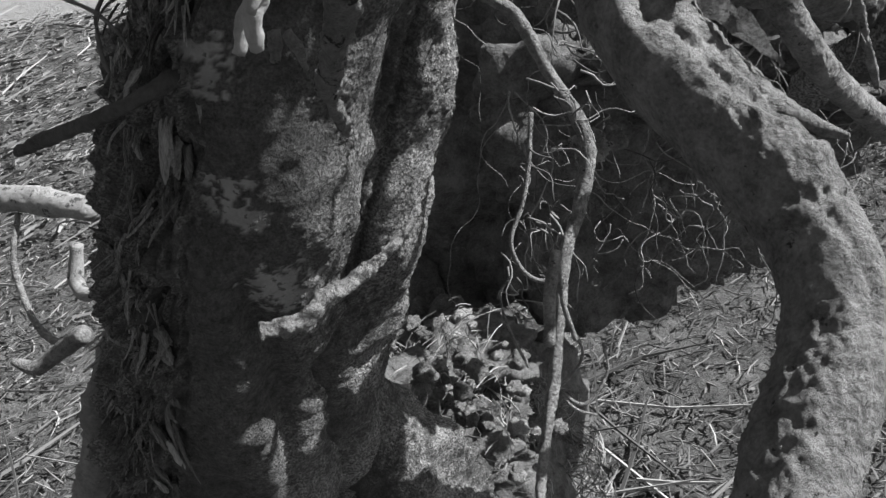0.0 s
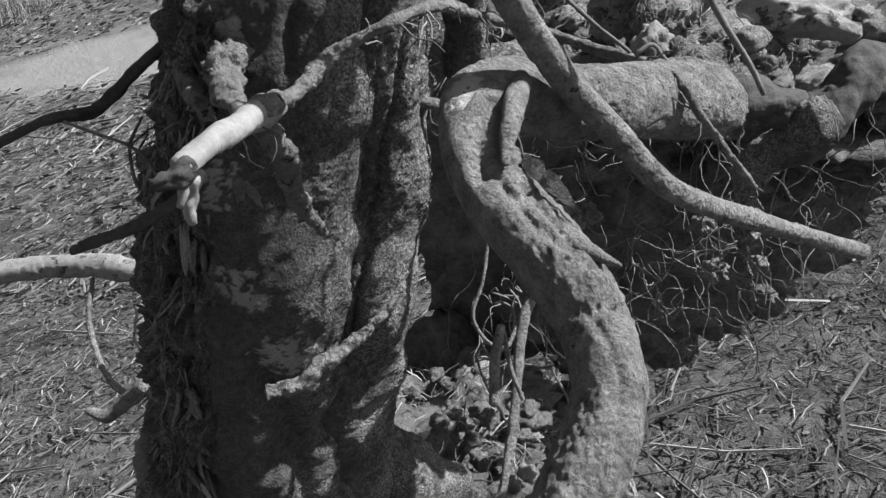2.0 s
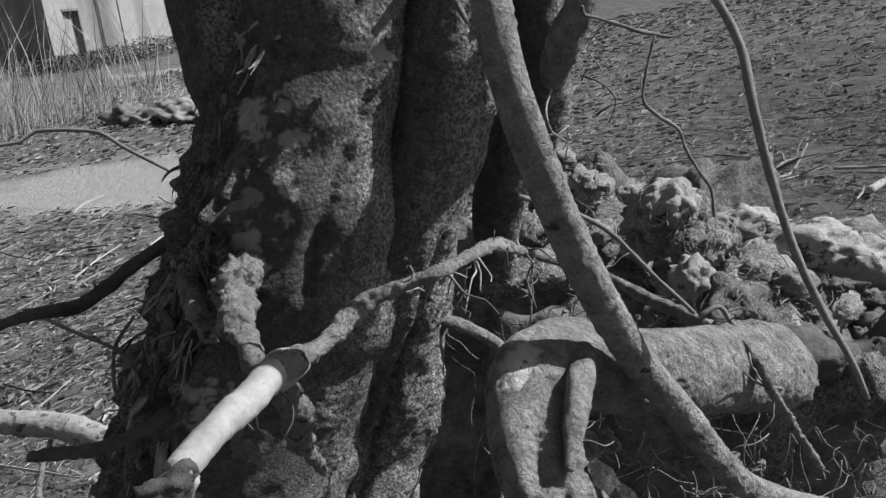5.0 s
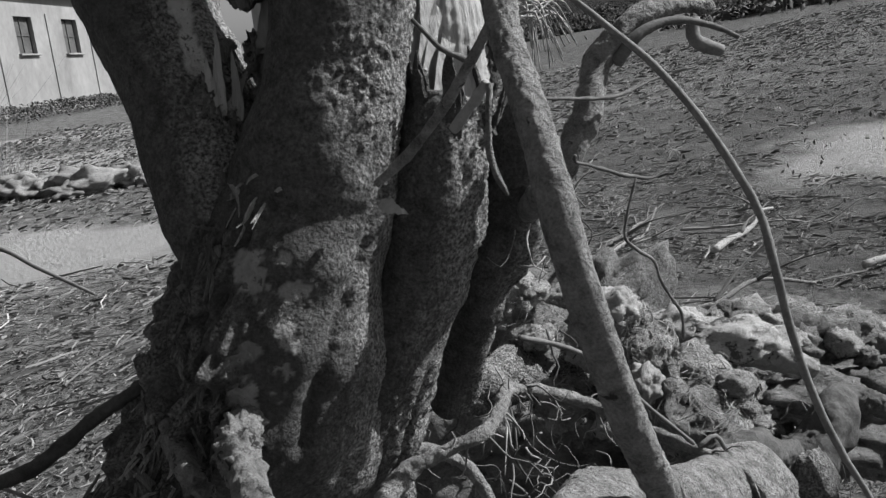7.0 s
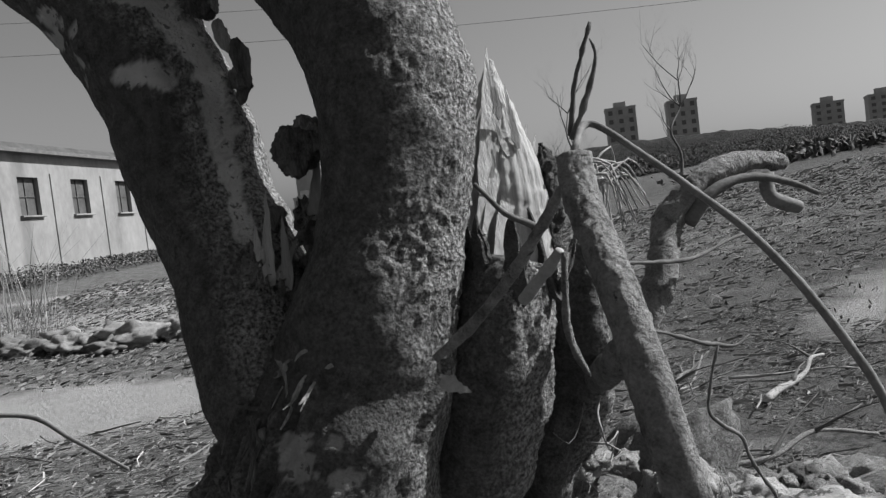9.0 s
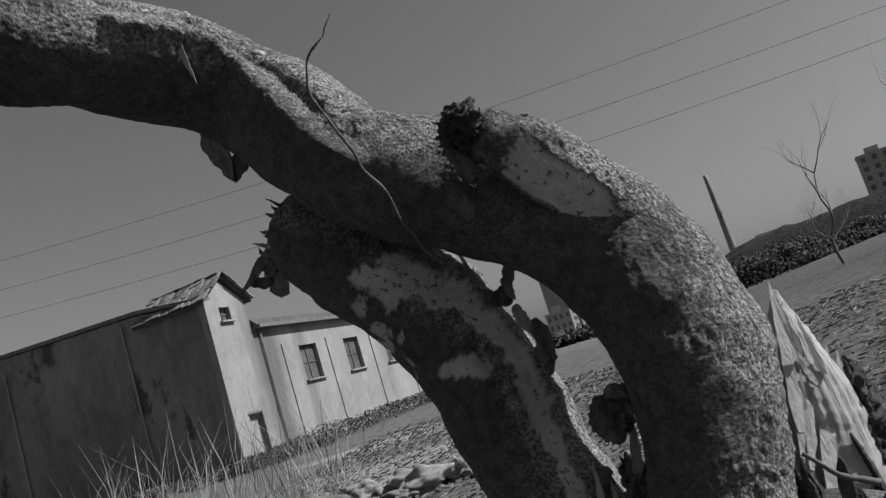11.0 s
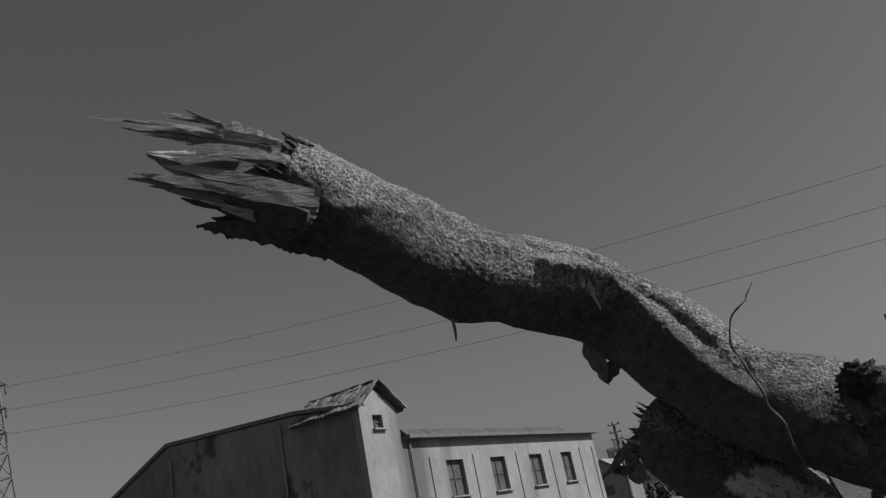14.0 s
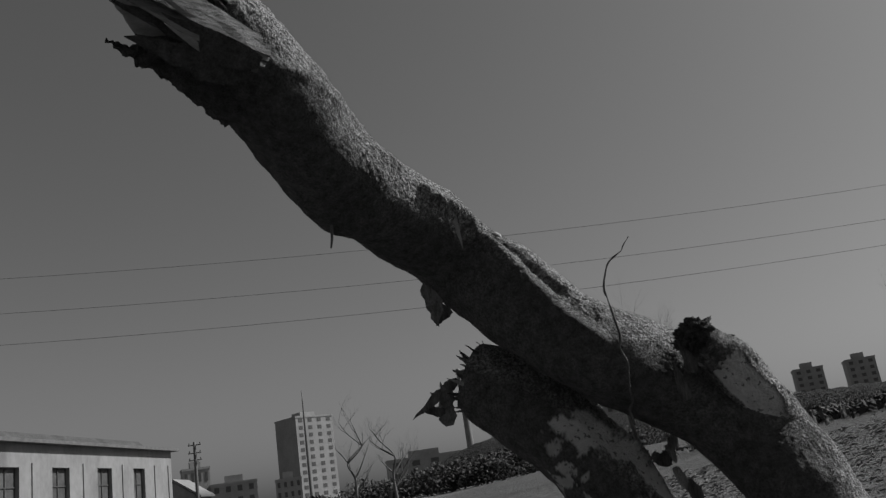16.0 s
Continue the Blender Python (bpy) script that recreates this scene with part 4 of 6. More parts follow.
CROSS = [(0.146, 0.843, 1.846, 0.00492), (0.155, 0.858, 1.846, 0.0049), (0.167, 0.878, 1.848, 0.00403), (0.181, 0.897, 1.857, 0.00389), (0.201, 0.902, 1.864, 0.00324), (0.22, 0.907, 1.869, 0.00295), (0.231, 0.934, 1.867, 0.00317), (0.238, 0.977, 1.858, 0.00346), (0.252, 1.02, 1.84, 0.00353), (0.273, 1.045, 1.825, 0.00367), (0.302, 1.05, 1.81, 0.00374), (0.329, 1.02, 1.803, 0.00353), (0.356, 0.986, 1.8, 0.00317), (0.376, 0.97, 1.787, 0.00353), (0.382, 0.96, 1.773, 0.00302), (0.396, 0.974, 1.746, 0.00245), (0.425, 1.009, 1.691, 0.00173)]
LOW_TWIG = [(0.013, 1.012, 1.553, 0.0060), (0.032, 1.018, 1.551, 0.0080), (0.048, 1.028, 1.553, 0.0070), (0.058, 1.036, 1.560, 0.0060), (0.081, 1.053, 1.565, 0.0050), (0.107, 1.077, 1.575, 0.0046), (0.130, 1.1, 1.585, 0.0040)]
DARK_BR = [(-0.20, 1.02, 1.79, 0.0022), (-0.145, 1.0, 1.805, 0.0032), (-0.10, 0.99, 1.818, 0.0034), (-0.07, 1.0, 1.824, 0.0042), (-0.064, 1.043, 1.813, 0.0049), (-0.047, 1.058, 1.822, 0.0054), (-0.025, 1.065, 1.836, 0.0049), (0.02, 1.07, 1.86, 0.0045)]
FORK = [(0.15, 0.851, 1.838, 0.0069), (0.145, 0.882, 1.807, 0.0065), (0.125, 0.927, 1.77, 0.0063), (0.11, 0.976, 1.737, 0.0056), (0.108, 1.005, 1.701, 0.003)]
ROD = [(0.247, 0.927, 2.072, 0.0016), (0.258, 0.944, 2.084, 0.0016), (0.2773, 0.931, 2.0665, 0.0016), (0.2958, 0.929, 2.0496, 0.0016), (0.3145, 0.9268, 2.0315, 0.0018), (0.3329, 0.9222, 2.0067, 0.0019), (0.3484, 0.9174, 1.9797, 0.002), (0.3575, 0.913, 1.9589, 0.0021), (0.361, 0.9051, 1.9345, 0.0021), (0.3674, 0.9056, 1.9072, 0.002), (0.3773, 0.9025, 1.872, 0.0019), (0.3894, 0.8982, 1.842, 0.0018), (0.4, 0.893, 1.8208, 0.0016), (0.408, 0.8927, 1.8005, 0.0012)]
BENT = [(0.2741, 1.1209, 1.9296, 0.0095), (0.285, 1.052, 1.962, 0.0097), (0.306, 1.048, 1.998, 0.0089), (0.319, 1.065, 2.029, 0.0087), (0.334, 1.067, 2.046, 0.008), (0.354, 1.073, 2.058, 0.0071), (0.378, 1.083, 2.062, 0.0062), (0.401, 1.097, 2.059, 0.0056)]
PALE = [(0.1297, 0.8763, 1.8384, 0.00504), (0.0986, 0.9373, 1.8367, 0.0088), (0.0866, 0.9731, 1.8447, 0.01104), (0.0872, 1.0044, 1.8496, 0.00848), (0.0915, 1.0218, 1.8484, 0.0048)]
PALE_FLAKE = [(0.0334, 1.0182, 1.8438, 0.0045), (0.0453, 0.9977, 1.8321, 0.0087), (0.0566, 0.9789, 1.8241, 0.0077), (0.0696, 0.9614, 1.8179, 0.0034)]
HANG = [(0.17, 1.13, 1.76, 0.0050), (0.215, 1.15, 1.725, 0.0052), (0.238, 1.143, 1.68, 0.0049), (0.256, 1.127, 1.648, 0.0056), (0.264, 1.112, 1.621, 0.0058), (0.253, 1.09, 1.585, 0.0052), (0.239, 1.063, 1.563, 0.0050), (0.23, 1.031, 1.53, 0.0046), (0.221, 0.997, 1.494, 0.0042), (0.208, 0.953, 1.461, 0.0036), (0.20, 0.91, 1.43, 0.003)]


SHELL_A = [(0.223, 1.105, 1.931, 0.0137), (0.236, 1.11, 1.969, 0.0121), (0.248, 1.115, 2.007, 0.0109), (0.257, 1.119, 2.044, 0.0092), (0.261, 1.127, 2.074, 0.0072), (0.259, 1.131, 2.09, 0.0033)]
SHELL_B = [(0.202, 1.095, 1.946, 0.0255), (0.211, 1.099, 1.977, 0.024), (0.222, 1.105, 1.998, 0.0191), (0.23, 1.11, 2.013, 0.0105), (0.233, 1.11, 2.021, 0.0028)]
TIP_CORE = [(-0.281, 0.865, 2.546, 0.025), (-0.296, 0.841, 2.552, 0.029), (-0.319, 0.813, 2.563, 0.0222), (-0.339, 0.784, 2.571, 0.0118), (-0.354, 0.758, 2.577, 0.0028)]
TIP_TONGUE = [(-0.269, 0.881, 2.515, 0.0275), (-0.295, 0.845, 2.517, 0.018), (-0.317, 0.818, 2.516, 0.0086), (-0.333, 0.805, 2.518, 0.0038), (-0.344, 0.794, 2.52, 0.0007)]
PEEL_END = [(0.153, 0.761, 1.855, 0.0047), (0.148, 0.756, 1.853, 0.0047), (0.144, 0.752, 1.852, 0.0038), (0.14, 0.748, 1.851, 0.0018)]
PEEL_FORK = [(0.148, 0.769, 1.845, 0.0035), (0.141, 0.768, 1.835, 0.0031), (0.139, 0.768, 1.824, 0.0019)]
PEEL_FORK_B = [(0.147, 0.757, 1.851, 0.0016), (0.147, 0.756, 1.844, 0.0016), (0.144, 0.754, 1.838, 0.0007)]
LIMB_CHIPS = [(-0.067, 1.096, 2.434), (-0.069, 1.102, 2.393), (-0.007, 1.092, 2.361), (-0.26, 0.857, 2.511)]
LIMB_PEEL = [(-0.111, 1.059, 2.457), (-0.105, 1.062, 2.417)]
BUD_TWIG = [(-0.222, 0.982, 2.432, 0.0016), (-0.223, 0.985, 2.421, 0.0013), (-0.225, 0.987, 2.413, 0.0008)]
SIDE_SPLIT = [(0.127, 0.787, 1.818, 0.0015), (0.13, 0.79, 1.825, 0.0027), (0.133, 0.793, 1.832, 0.0029), (0.135, 0.8, 1.836, 0.0027)]
TORN = [(0.17, 1.079, 2.179, 0.026), (0.153, 1.068, 2.218, 0.0257), (0.135, 1.056, 2.249, 0.0246), (0.116, 1.045, 2.273, 0.0227), (0.101, 1.036, 2.287, 0.0191), (0.094, 1.028, 2.295, 0.0148)]
STUB_CORE = [(0.215, 1.119, 1.989, 0.0268), (0.224, 1.123, 2.03, 0.027), (0.228, 1.123, 2.066, 0.0226), (0.229, 1.121, 2.096, 0.0152), (0.23, 1.117, 2.124, 0.0072), (0.231, 1.115, 2.144, 0.0018)]
TWIG_TOP = [(0.033, 0.988, 2.386, 0.00052), (0.023, 0.988, 2.377, 0.00059), (0.01, 0.988, 2.362, 0.00072), (0.008, 0.997, 2.336, 0.00078), (0.013, 1.011, 2.309, 0.00091), (0.02, 1.027, 2.284, 0.00098), (0.023, 1.043, 2.26, 0.00098), (0.028, 1.077, 2.233, 0.00104)]
TWIG_SIDE = [(0.2048, 0.9841, 2.0624, 0.001), (0.2204, 0.9915, 2.0511, 0.0013), (0.2396, 0.9983, 2.0378, 0.0016)]
PALE_PEG = [(0.238, 0.936, 2.031, 0.0023), (0.231, 0.945, 2.021, 0.0025), (0.222, 0.958, 2.009, 0.0028)]
DARK_LEG = [(0.242, 0.935, 2.058, 0.0031), (0.232, 0.953, 2.04, 0.0038), (0.216, 0.975, 2.016, 0.0041), (0.196, 0.997, 1.993, 0.0043), (0.178, 1.011, 1.978, 0.0039)]
THIN_LEG = [(0.238, 0.921, 2.031, 0.0016), (0.235, 0.917, 2.008, 0.0016), (0.236, 0.915, 1.994, 0.0016), (0.241, 0.913, 1.981, 0.0012)]
UP_TWIG_A = [(0.25, 0.95, 2.08, 0.0013), (0.255, 0.949, 2.104, 0.0012), (0.264, 0.949, 2.128, 0.0006)]
UP_TWIG_B = [(0.25, 0.945, 2.078, 0.0013), (0.261, 0.946, 2.102, 0.0011), (0.264, 0.945, 2.114, 0.0009), (0.262, 0.944, 2.12, 0.0007)]
R_TWIG_A = [(0.291, 1.027, 1.976, 0.001), (0.306, 1.036, 1.975, 0.001), (0.337, 1.052, 1.959, 0.001), (0.361, 1.062, 1.96, 0.0007)]
R_TWIG_B = [(0.337, 1.052, 1.959, 0.0009), (0.333, 1.057, 1.921, 0.001), (0.351, 1.072, 1.895, 0.0012), (0.372, 1.085, 1.859, 0.0011), (0.375, 1.092, 1.835, 0.0009)]
B_TWIG_A = [(0.33, 1.059, 2.03, 0.0043), (0.346, 1.061, 2.046, 0.0036), (0.369, 1.067, 2.052, 0.0027), (0.395, 1.075, 2.047, 0.0022), (0.414, 1.078, 2.038, 0.0015)]
B_TWIG_B = [(0.388, 1.086, 2.053, 0.0042), (0.388, 1.084, 2.039, 0.0045), (0.406, 1.087, 2.03, 0.0042)]
B_TWIG_C = [(0.275, 1.013, 2.016, 0.001), (0.322, 1.041, 2.011, 0.0011), (0.355, 1.062, 2.018, 0.0009), (0.392, 1.081, 2.023, 0.0005)]
WIRE_ROOT = [(0.252, 1.012, 1.877, 0.0016), (0.278, 1.025, 1.864, 0.0016), (0.304, 1.036, 1.845, 0.0017), (0.327, 1.021, 1.822, 0.0014), (0.347, 0.987, 1.808, 0.0012)]
LOOP_ROOT = [(0.35, 0.987, 1.806, 0.0014), (0.362, 0.992, 1.809, 0.0014), (0.369, 0.99, 1.798, 0.0014), (0.385, 0.988, 1.785, 0.0012), (0.391, 0.984, 1.772, 0.001), (0.39, 0.978, 1.759, 0.0008)]
FAR_LOOP = [(-0.49, 1.442, 1.861, 0.0025), (-0.438, 1.464, 1.876, 0.0025), (-0.383, 1.482, 1.879, 0.0025), (-0.364, 1.491, 1.889, 0.0027), (-0.287, 1.488, 1.882, 0.0026), (-0.209, 1.415, 1.868, 0.0023), (-0.119, 1.323, 1.856, 0.0017)]
LEFT_WISP = [(-0.065, 1.006, 1.819, 0.0013), (-0.049, 1.015, 1.803, 0.0013), (-0.033, 1.024, 1.788, 0.0013), (-0.025, 1.03, 1.771, 0.0011), (-0.021, 1.026, 1.758, 0.0009)]
LEFT_WISP_B = [(-0.025, 1.045, 1.803, 0.0011), (-0.037, 1.033, 1.785, 0.0013), (-0.038, 1.024, 1.765, 0.0013), (-0.035, 1.019, 1.752, 0.0011)]
PALE_LOG = [(-1.145, 1.677, 1.402, 0.0251), (-0.753, 1.665, 1.4, 0.0211), (-0.651, 1.669, 1.396, 0.0219), (-0.555, 1.659, 1.39, 0.0206), (-0.444, 1.625, 1.376, 0.0182)]
LOG_TWIG = [(-0.576, 1.647, 1.374, 0.0047), (-0.584, 1.601, 1.315, 0.0051), (-0.567, 1.562, 1.26, 0.0051), (-0.544, 1.536, 1.226, 0.0055), (-0.507, 1.513, 1.215, 0.0063), (-0.45, 1.497, 1.229, 0.0071)]
PALE_KNUCKLE = [(-0.45, 1.565, 1.352, 0.0097), (-0.462, 1.546, 1.302, 0.0116), (-0.446, 1.528, 1.286, 0.0106), (-0.413, 1.516, 1.295, 0.0061)]
LEFT_HOOK = [(-0.578, 1.493, 1.201, 0.0063), (-0.548, 1.491, 1.187, 0.0118), (-0.513, 1.494, 1.203, 0.0135), (-0.442, 1.484, 1.247, 0.0148)]
BARK_SLAB = [(-0.21, 1.188, 1.431, 0.0183), (-0.216, 1.164, 1.389, 0.0232), (-0.243, 1.16, 1.329, 0.0253), (-0.274, 1.162, 1.259, 0.0277), (-0.323, 1.168, 1.159, 0.0294)]
SEAM_A = [(0.19, 1.076, 1.84, 0.0031), (0.17, 1.078, 1.785, 0.0035), (0.136, 1.085, 1.7, 0.0035), (0.108, 1.085, 1.63, 0.0035), (0.088, 1.09, 1.59, 0.0031), (0.07, 1.09, 1.54, 0.0028)]
LEFT_STICK = [(-0.117, 1.024, 1.706, 0.0042), (-0.075, 1.0, 1.722, 0.0048), (-0.017, 0.975, 1.742, 0.0048), (0.02, 1.01, 1.752, 0.0055), (0.04, 1.06, 1.76, 0.006)]
ARCH_RIB = [(0.283, 0.897, 1.828, 0.0058), (0.28, 0.867, 1.824, 0.0063), (0.277, 0.844, 1.817, 0.00488), (0.274, 0.829, 1.807, 0.00182)]
ARCH_SPUR = [(0.286, 0.836, 1.803, 0.0039), (0.295, 0.826, 1.799, 0.0043), (0.303, 0.818, 1.788, 0.0038), (0.307, 0.815, 1.783, 0.0018)]
ARCH_SPUR_B = [(0.297, 0.812, 1.773, 0.0066), (0.312, 0.802, 1.766, 0.00341), (0.323, 0.793, 1.764, 0.00085)]
STALK_PAIR = [(0.23, 0.999, 1.605, 0.0038), (0.223, 0.977, 1.586, 0.0041), (0.22, 0.955, 1.563, 0.0037)]
STALK_PAIR_B = [(0.23, 1.006, 1.595, 0.0021), (0.232, 0.994, 1.567, 0.0019), (0.238, 0.985, 1.542, 0.0019)]
VINE_A = [(0.223, 1.097, 1.664, 0.0033), (0.218, 1.078, 1.633, 0.0033), (0.211, 1.063, 1.609, 0.0029), (0.2, 1.048, 1.586, 0.0029), (0.208, 1.046, 1.56, 0.0029), (0.224, 1.044, 1.554, 0.0033), (0.234, 1.063, 1.563, 0.0029)]
VINE_B = [(0.196, 1.103, 1.521, 0.0021), (0.185, 1.104, 1.505, 0.0021), (0.189, 1.098, 1.474, 0.0021), (0.202, 1.09, 1.437, 0.0022)]
VINE_C = [(0.242, 1.228, 1.387, 0.0023), (0.256, 1.211, 1.355, 0.0026), (0.245, 1.207, 1.33, 0.0026), (0.226, 1.197, 1.318, 0.0029)]
VINE_D = [(0.274, 1.175, 1.389, 0.0024), (0.275, 1.161, 1.365, 0.0027), (0.251, 1.145, 1.342, 0.003), (0.225, 1.151, 1.358, 0.0027)]
VINE_E = [(0.225, 1.151, 1.358, 0.0027), (0.242, 1.142, 1.339, 0.003), (0.261, 1.14, 1.332, 0.0022)]
BALL_ROOT_A = [(0.4047, 1.1084, 1.7276, 0.0112), (0.4363, 1.1421, 1.7129, 0.0155), (0.4676, 1.164, 1.6976, 0.0174), (0.4975, 1.1832, 1.6777, 0.0139)]
LOOP_BACK = [(0.4773, 1.1911, 1.6346, 0.0155), (0.5097, 1.2031, 1.6443, 0.0222), (0.5422, 1.2248, 1.6617, 0.0239), (0.5649, 1.2456, 1.6814, 0.0194), (0.5831, 1.2654, 1.69, 0.0138), (0.6186, 1.2878, 1.674, 0.0125), (0.6863, 1.324, 1.6264, 0.0114)]
BALL_ROOT_B = [(0.515, 1.16, 1.676, 0.0202), (0.484, 1.185, 1.652, 0.0167), (0.465, 1.227, 1.606, 0.0155), (0.462, 1.273, 1.507, 0.0051), (0.48, 1.319, 1.393, 0.0016)]
BACK_ROOT = [(0.195, 1.253, 1.743, 0.0163), (0.253, 1.318, 1.722, 0.026), (0.302, 1.363, 1.716, 0.0239), (0.354, 1.377, 1.712, 0.0209)]
FALLEN_PALE = [(0.483, 1.363, 1.722, 0.0114), (0.513, 1.352, 1.722, 0.0197), (0.547, 1.339, 1.712, 0.0167), (0.589, 1.334, 1.692, 0.0111)]
TIP_BASE = [(-0.266, 0.79, 2.562), (-0.262, 0.785, 2.551), (-0.269, 0.792, 2.569), (-0.257, 0.791, 2.539), (-0.252, 0.788, 2.522), (-0.252, 0.792, 2.51), (-0.256, 0.8, 2.5), (-0.262, 0.805, 2.495), (-0.269, 0.813, 2.543), (-0.277, 0.819, 2.534), (-0.283, 0.807, 2.502), (-0.271, 0.812, 2.561)]
TIP_END = [(-0.356, 0.702, 2.59), (-0.338, 0.72, 2.588), (-0.325, 0.744, 2.598), (-0.317, 0.739, 2.559), (-0.341, 0.732, 2.555), (-0.355, 0.729, 2.547), (-0.331, 0.742, 2.537), (-0.326, 0.776, 2.51), (-0.333, 0.739, 2.574), (-0.331, 0.766, 2.533), (-0.322, 0.786, 2.518), (-0.282, 0.782, 2.598)]
STUB_BASE = [(0.222, 1.086, 2.103), (0.216, 1.096, 2.09), (0.221, 1.088, 2.075), (0.227, 1.09, 2.073), (0.231, 1.092, 2.058), (0.238, 1.098, 2.055), (0.243, 1.105, 2.046), (0.253, 1.117, 2.049), (0.208, 1.083, 2.044), (0.213, 1.079, 2.037)]
STUB_TIP = [(0.23, 1.104, 2.151), (0.232, 1.106, 2.138), (0.235, 1.107, 2.124), (0.243, 1.11, 2.113), (0.245, 1.111, 2.103), (0.251, 1.118, 2.103), (0.256, 1.125, 2.096), (0.264, 1.132, 2.084), (0.215, 1.087, 2.077), (0.228, 1.088, 2.094)]
CROTCH_BASE = [(0.086, 1.065, 2.022), (0.096, 1.067, 2.023), (0.083, 1.063, 2.037), (0.114, 1.077, 2.062), (0.115, 1.075, 2.034), (0.092, 1.066, 2.027)]
CROTCH_TIP = [(0.091, 1.062, 2.077), (0.097, 1.064, 2.061), (0.082, 1.062, 2.059), (0.121, 1.081, 2.101), (0.136, 1.07, 2.086), (0.103, 1.072, 2.048)]
FRINGE_BASE = [(0.257, 0.981, 2.065), (0.261, 0.981, 2.061)]
FRINGE_TIP = [(0.288, 0.997, 2.042), (0.274, 0.987, 2.039), (0.269, 0.978, 2.046), (0.286, 0.999, 2.053)]
LIMBEND_BASE = [(-0.129, 1.161, 2.302), (-0.134, 1.161, 2.285), (-0.144, 1.165, 2.275), (-0.105, 1.154, 2.317), (-0.138, 1.172, 2.266)]
LIMBEND_TIP = [(-0.175, 1.164, 2.272), (-0.154, 1.166, 2.297), (-0.167, 1.165, 2.279), (-0.118, 1.15, 2.334), (-0.141, 1.158, 2.306)]
FLAP_TIP = [(0.133, 1.035, 2.285), (0.125, 1.033, 2.295), (0.099, 1.026, 2.308), (0.079, 1.027, 2.309), (0.068, 1.025, 2.298), (0.061, 1.026, 2.278), (0.117, 1.03, 2.289), (0.089, 1.037, 2.306), (0.113, 1.047, 2.303)]
FLAP_BASE = [(0.097, 1.03, 2.294), (0.092, 1.03, 2.295), (0.092, 1.035, 2.275), (0.084, 1.036, 2.276), (0.079, 1.032, 2.271), (0.069, 1.034, 2.248), (0.099, 1.031, 2.288), (0.089, 1.047, 2.272), (0.102, 1.054, 2.282)]
SPUR = [(-0.138, 1.122, 2.402), (-0.137, 1.139, 2.36), (-0.127, 1.136, 2.378)]
CHIP = [(0.181, 0.994, 1.969), (0.194, 0.992, 1.962)]
CLODS = [(-0.033, 1.565, 1.115), (0.043, 1.424, 1.15), (0.007, 1.328, 1.197), (0.042, 1.294, 1.166), (-0.009, 1.235, 1.201), (0.093, 1.436, 1.155), (0.125, 1.376, 1.141), (0.08, 1.305, 1.131), (0.028, 1.238, 1.174), (-0.047, 1.469, 1.155), (0.104, 1.453, 1.181)]
TOPCLODS = [(0.366, 1.28, 1.788), (0.392, 1.309, 1.778), (0.393, 1.253, 1.766), (0.355, 1.292, 1.765), (0.31, 1.371, 1.743), (0.41, 1.282, 1.762), (0.324, 1.306, 1.701), (0.289, 1.374, 1.707), (0.233, 1.422, 1.738), (0.249, 1.49, 1.766), (0.442, 1.272, 1.718), (0.494, 1.321, 1.681), (0.552, 1.43, 1.658), (0.293, 1.522, 1.754), (0.456, 1.234, 1.682), (0.415, 1.201, 1.718)]
PALESTONES = [(0.381, 1.221, 1.745), (0.452, 1.355, 1.749), (0.501, 1.339, 1.731), (0.553, 1.387, 1.704), (0.371, 1.286, 1.796)]
LITCLODS = [(0.503, 1.385, 1.409), (0.505, 1.379, 1.366), (0.489, 1.379, 1.458), (0.441, 1.332, 1.437), (0.281, 1.266, 1.559), (0.304, 1.274, 1.56), (0.263, 1.258, 1.551), (0.43, 1.333, 1.501)]


# where bark is cracked, ridged or stripped: points with half widths, height, share stripped
SCAR_MARKS = [([(x, y, z, w)], 0.0, 0.5) for x, y, z, w in (
    (0.028, 1.04, 1.571, 0.020), (0.034, 1.04, 1.556, 0.016), (0.019, 1.017, 1.664, 0.013), (0.022, 1.017, 1.645, 0.011), (0.037, 0.999, 1.755, 0.014), (0.110, 1.0, 1.941, 0.012), (0.100, 1.0, 1.946, 0.009),
    (0.122, 0.999, 1.925, 0.007), (0.122, 0.998, 1.910, 0.007), (0.120, 0.998, 1.897, 0.006), (0.063, 1.007, 1.869, 0.011), (0.090, 0.999, 1.864, 0.010), (0.099, 1.003, 1.927, 0.006), (0.112, 0.996, 1.880, 0.006), (0.094, 0.999, 1.889, 0.006))]
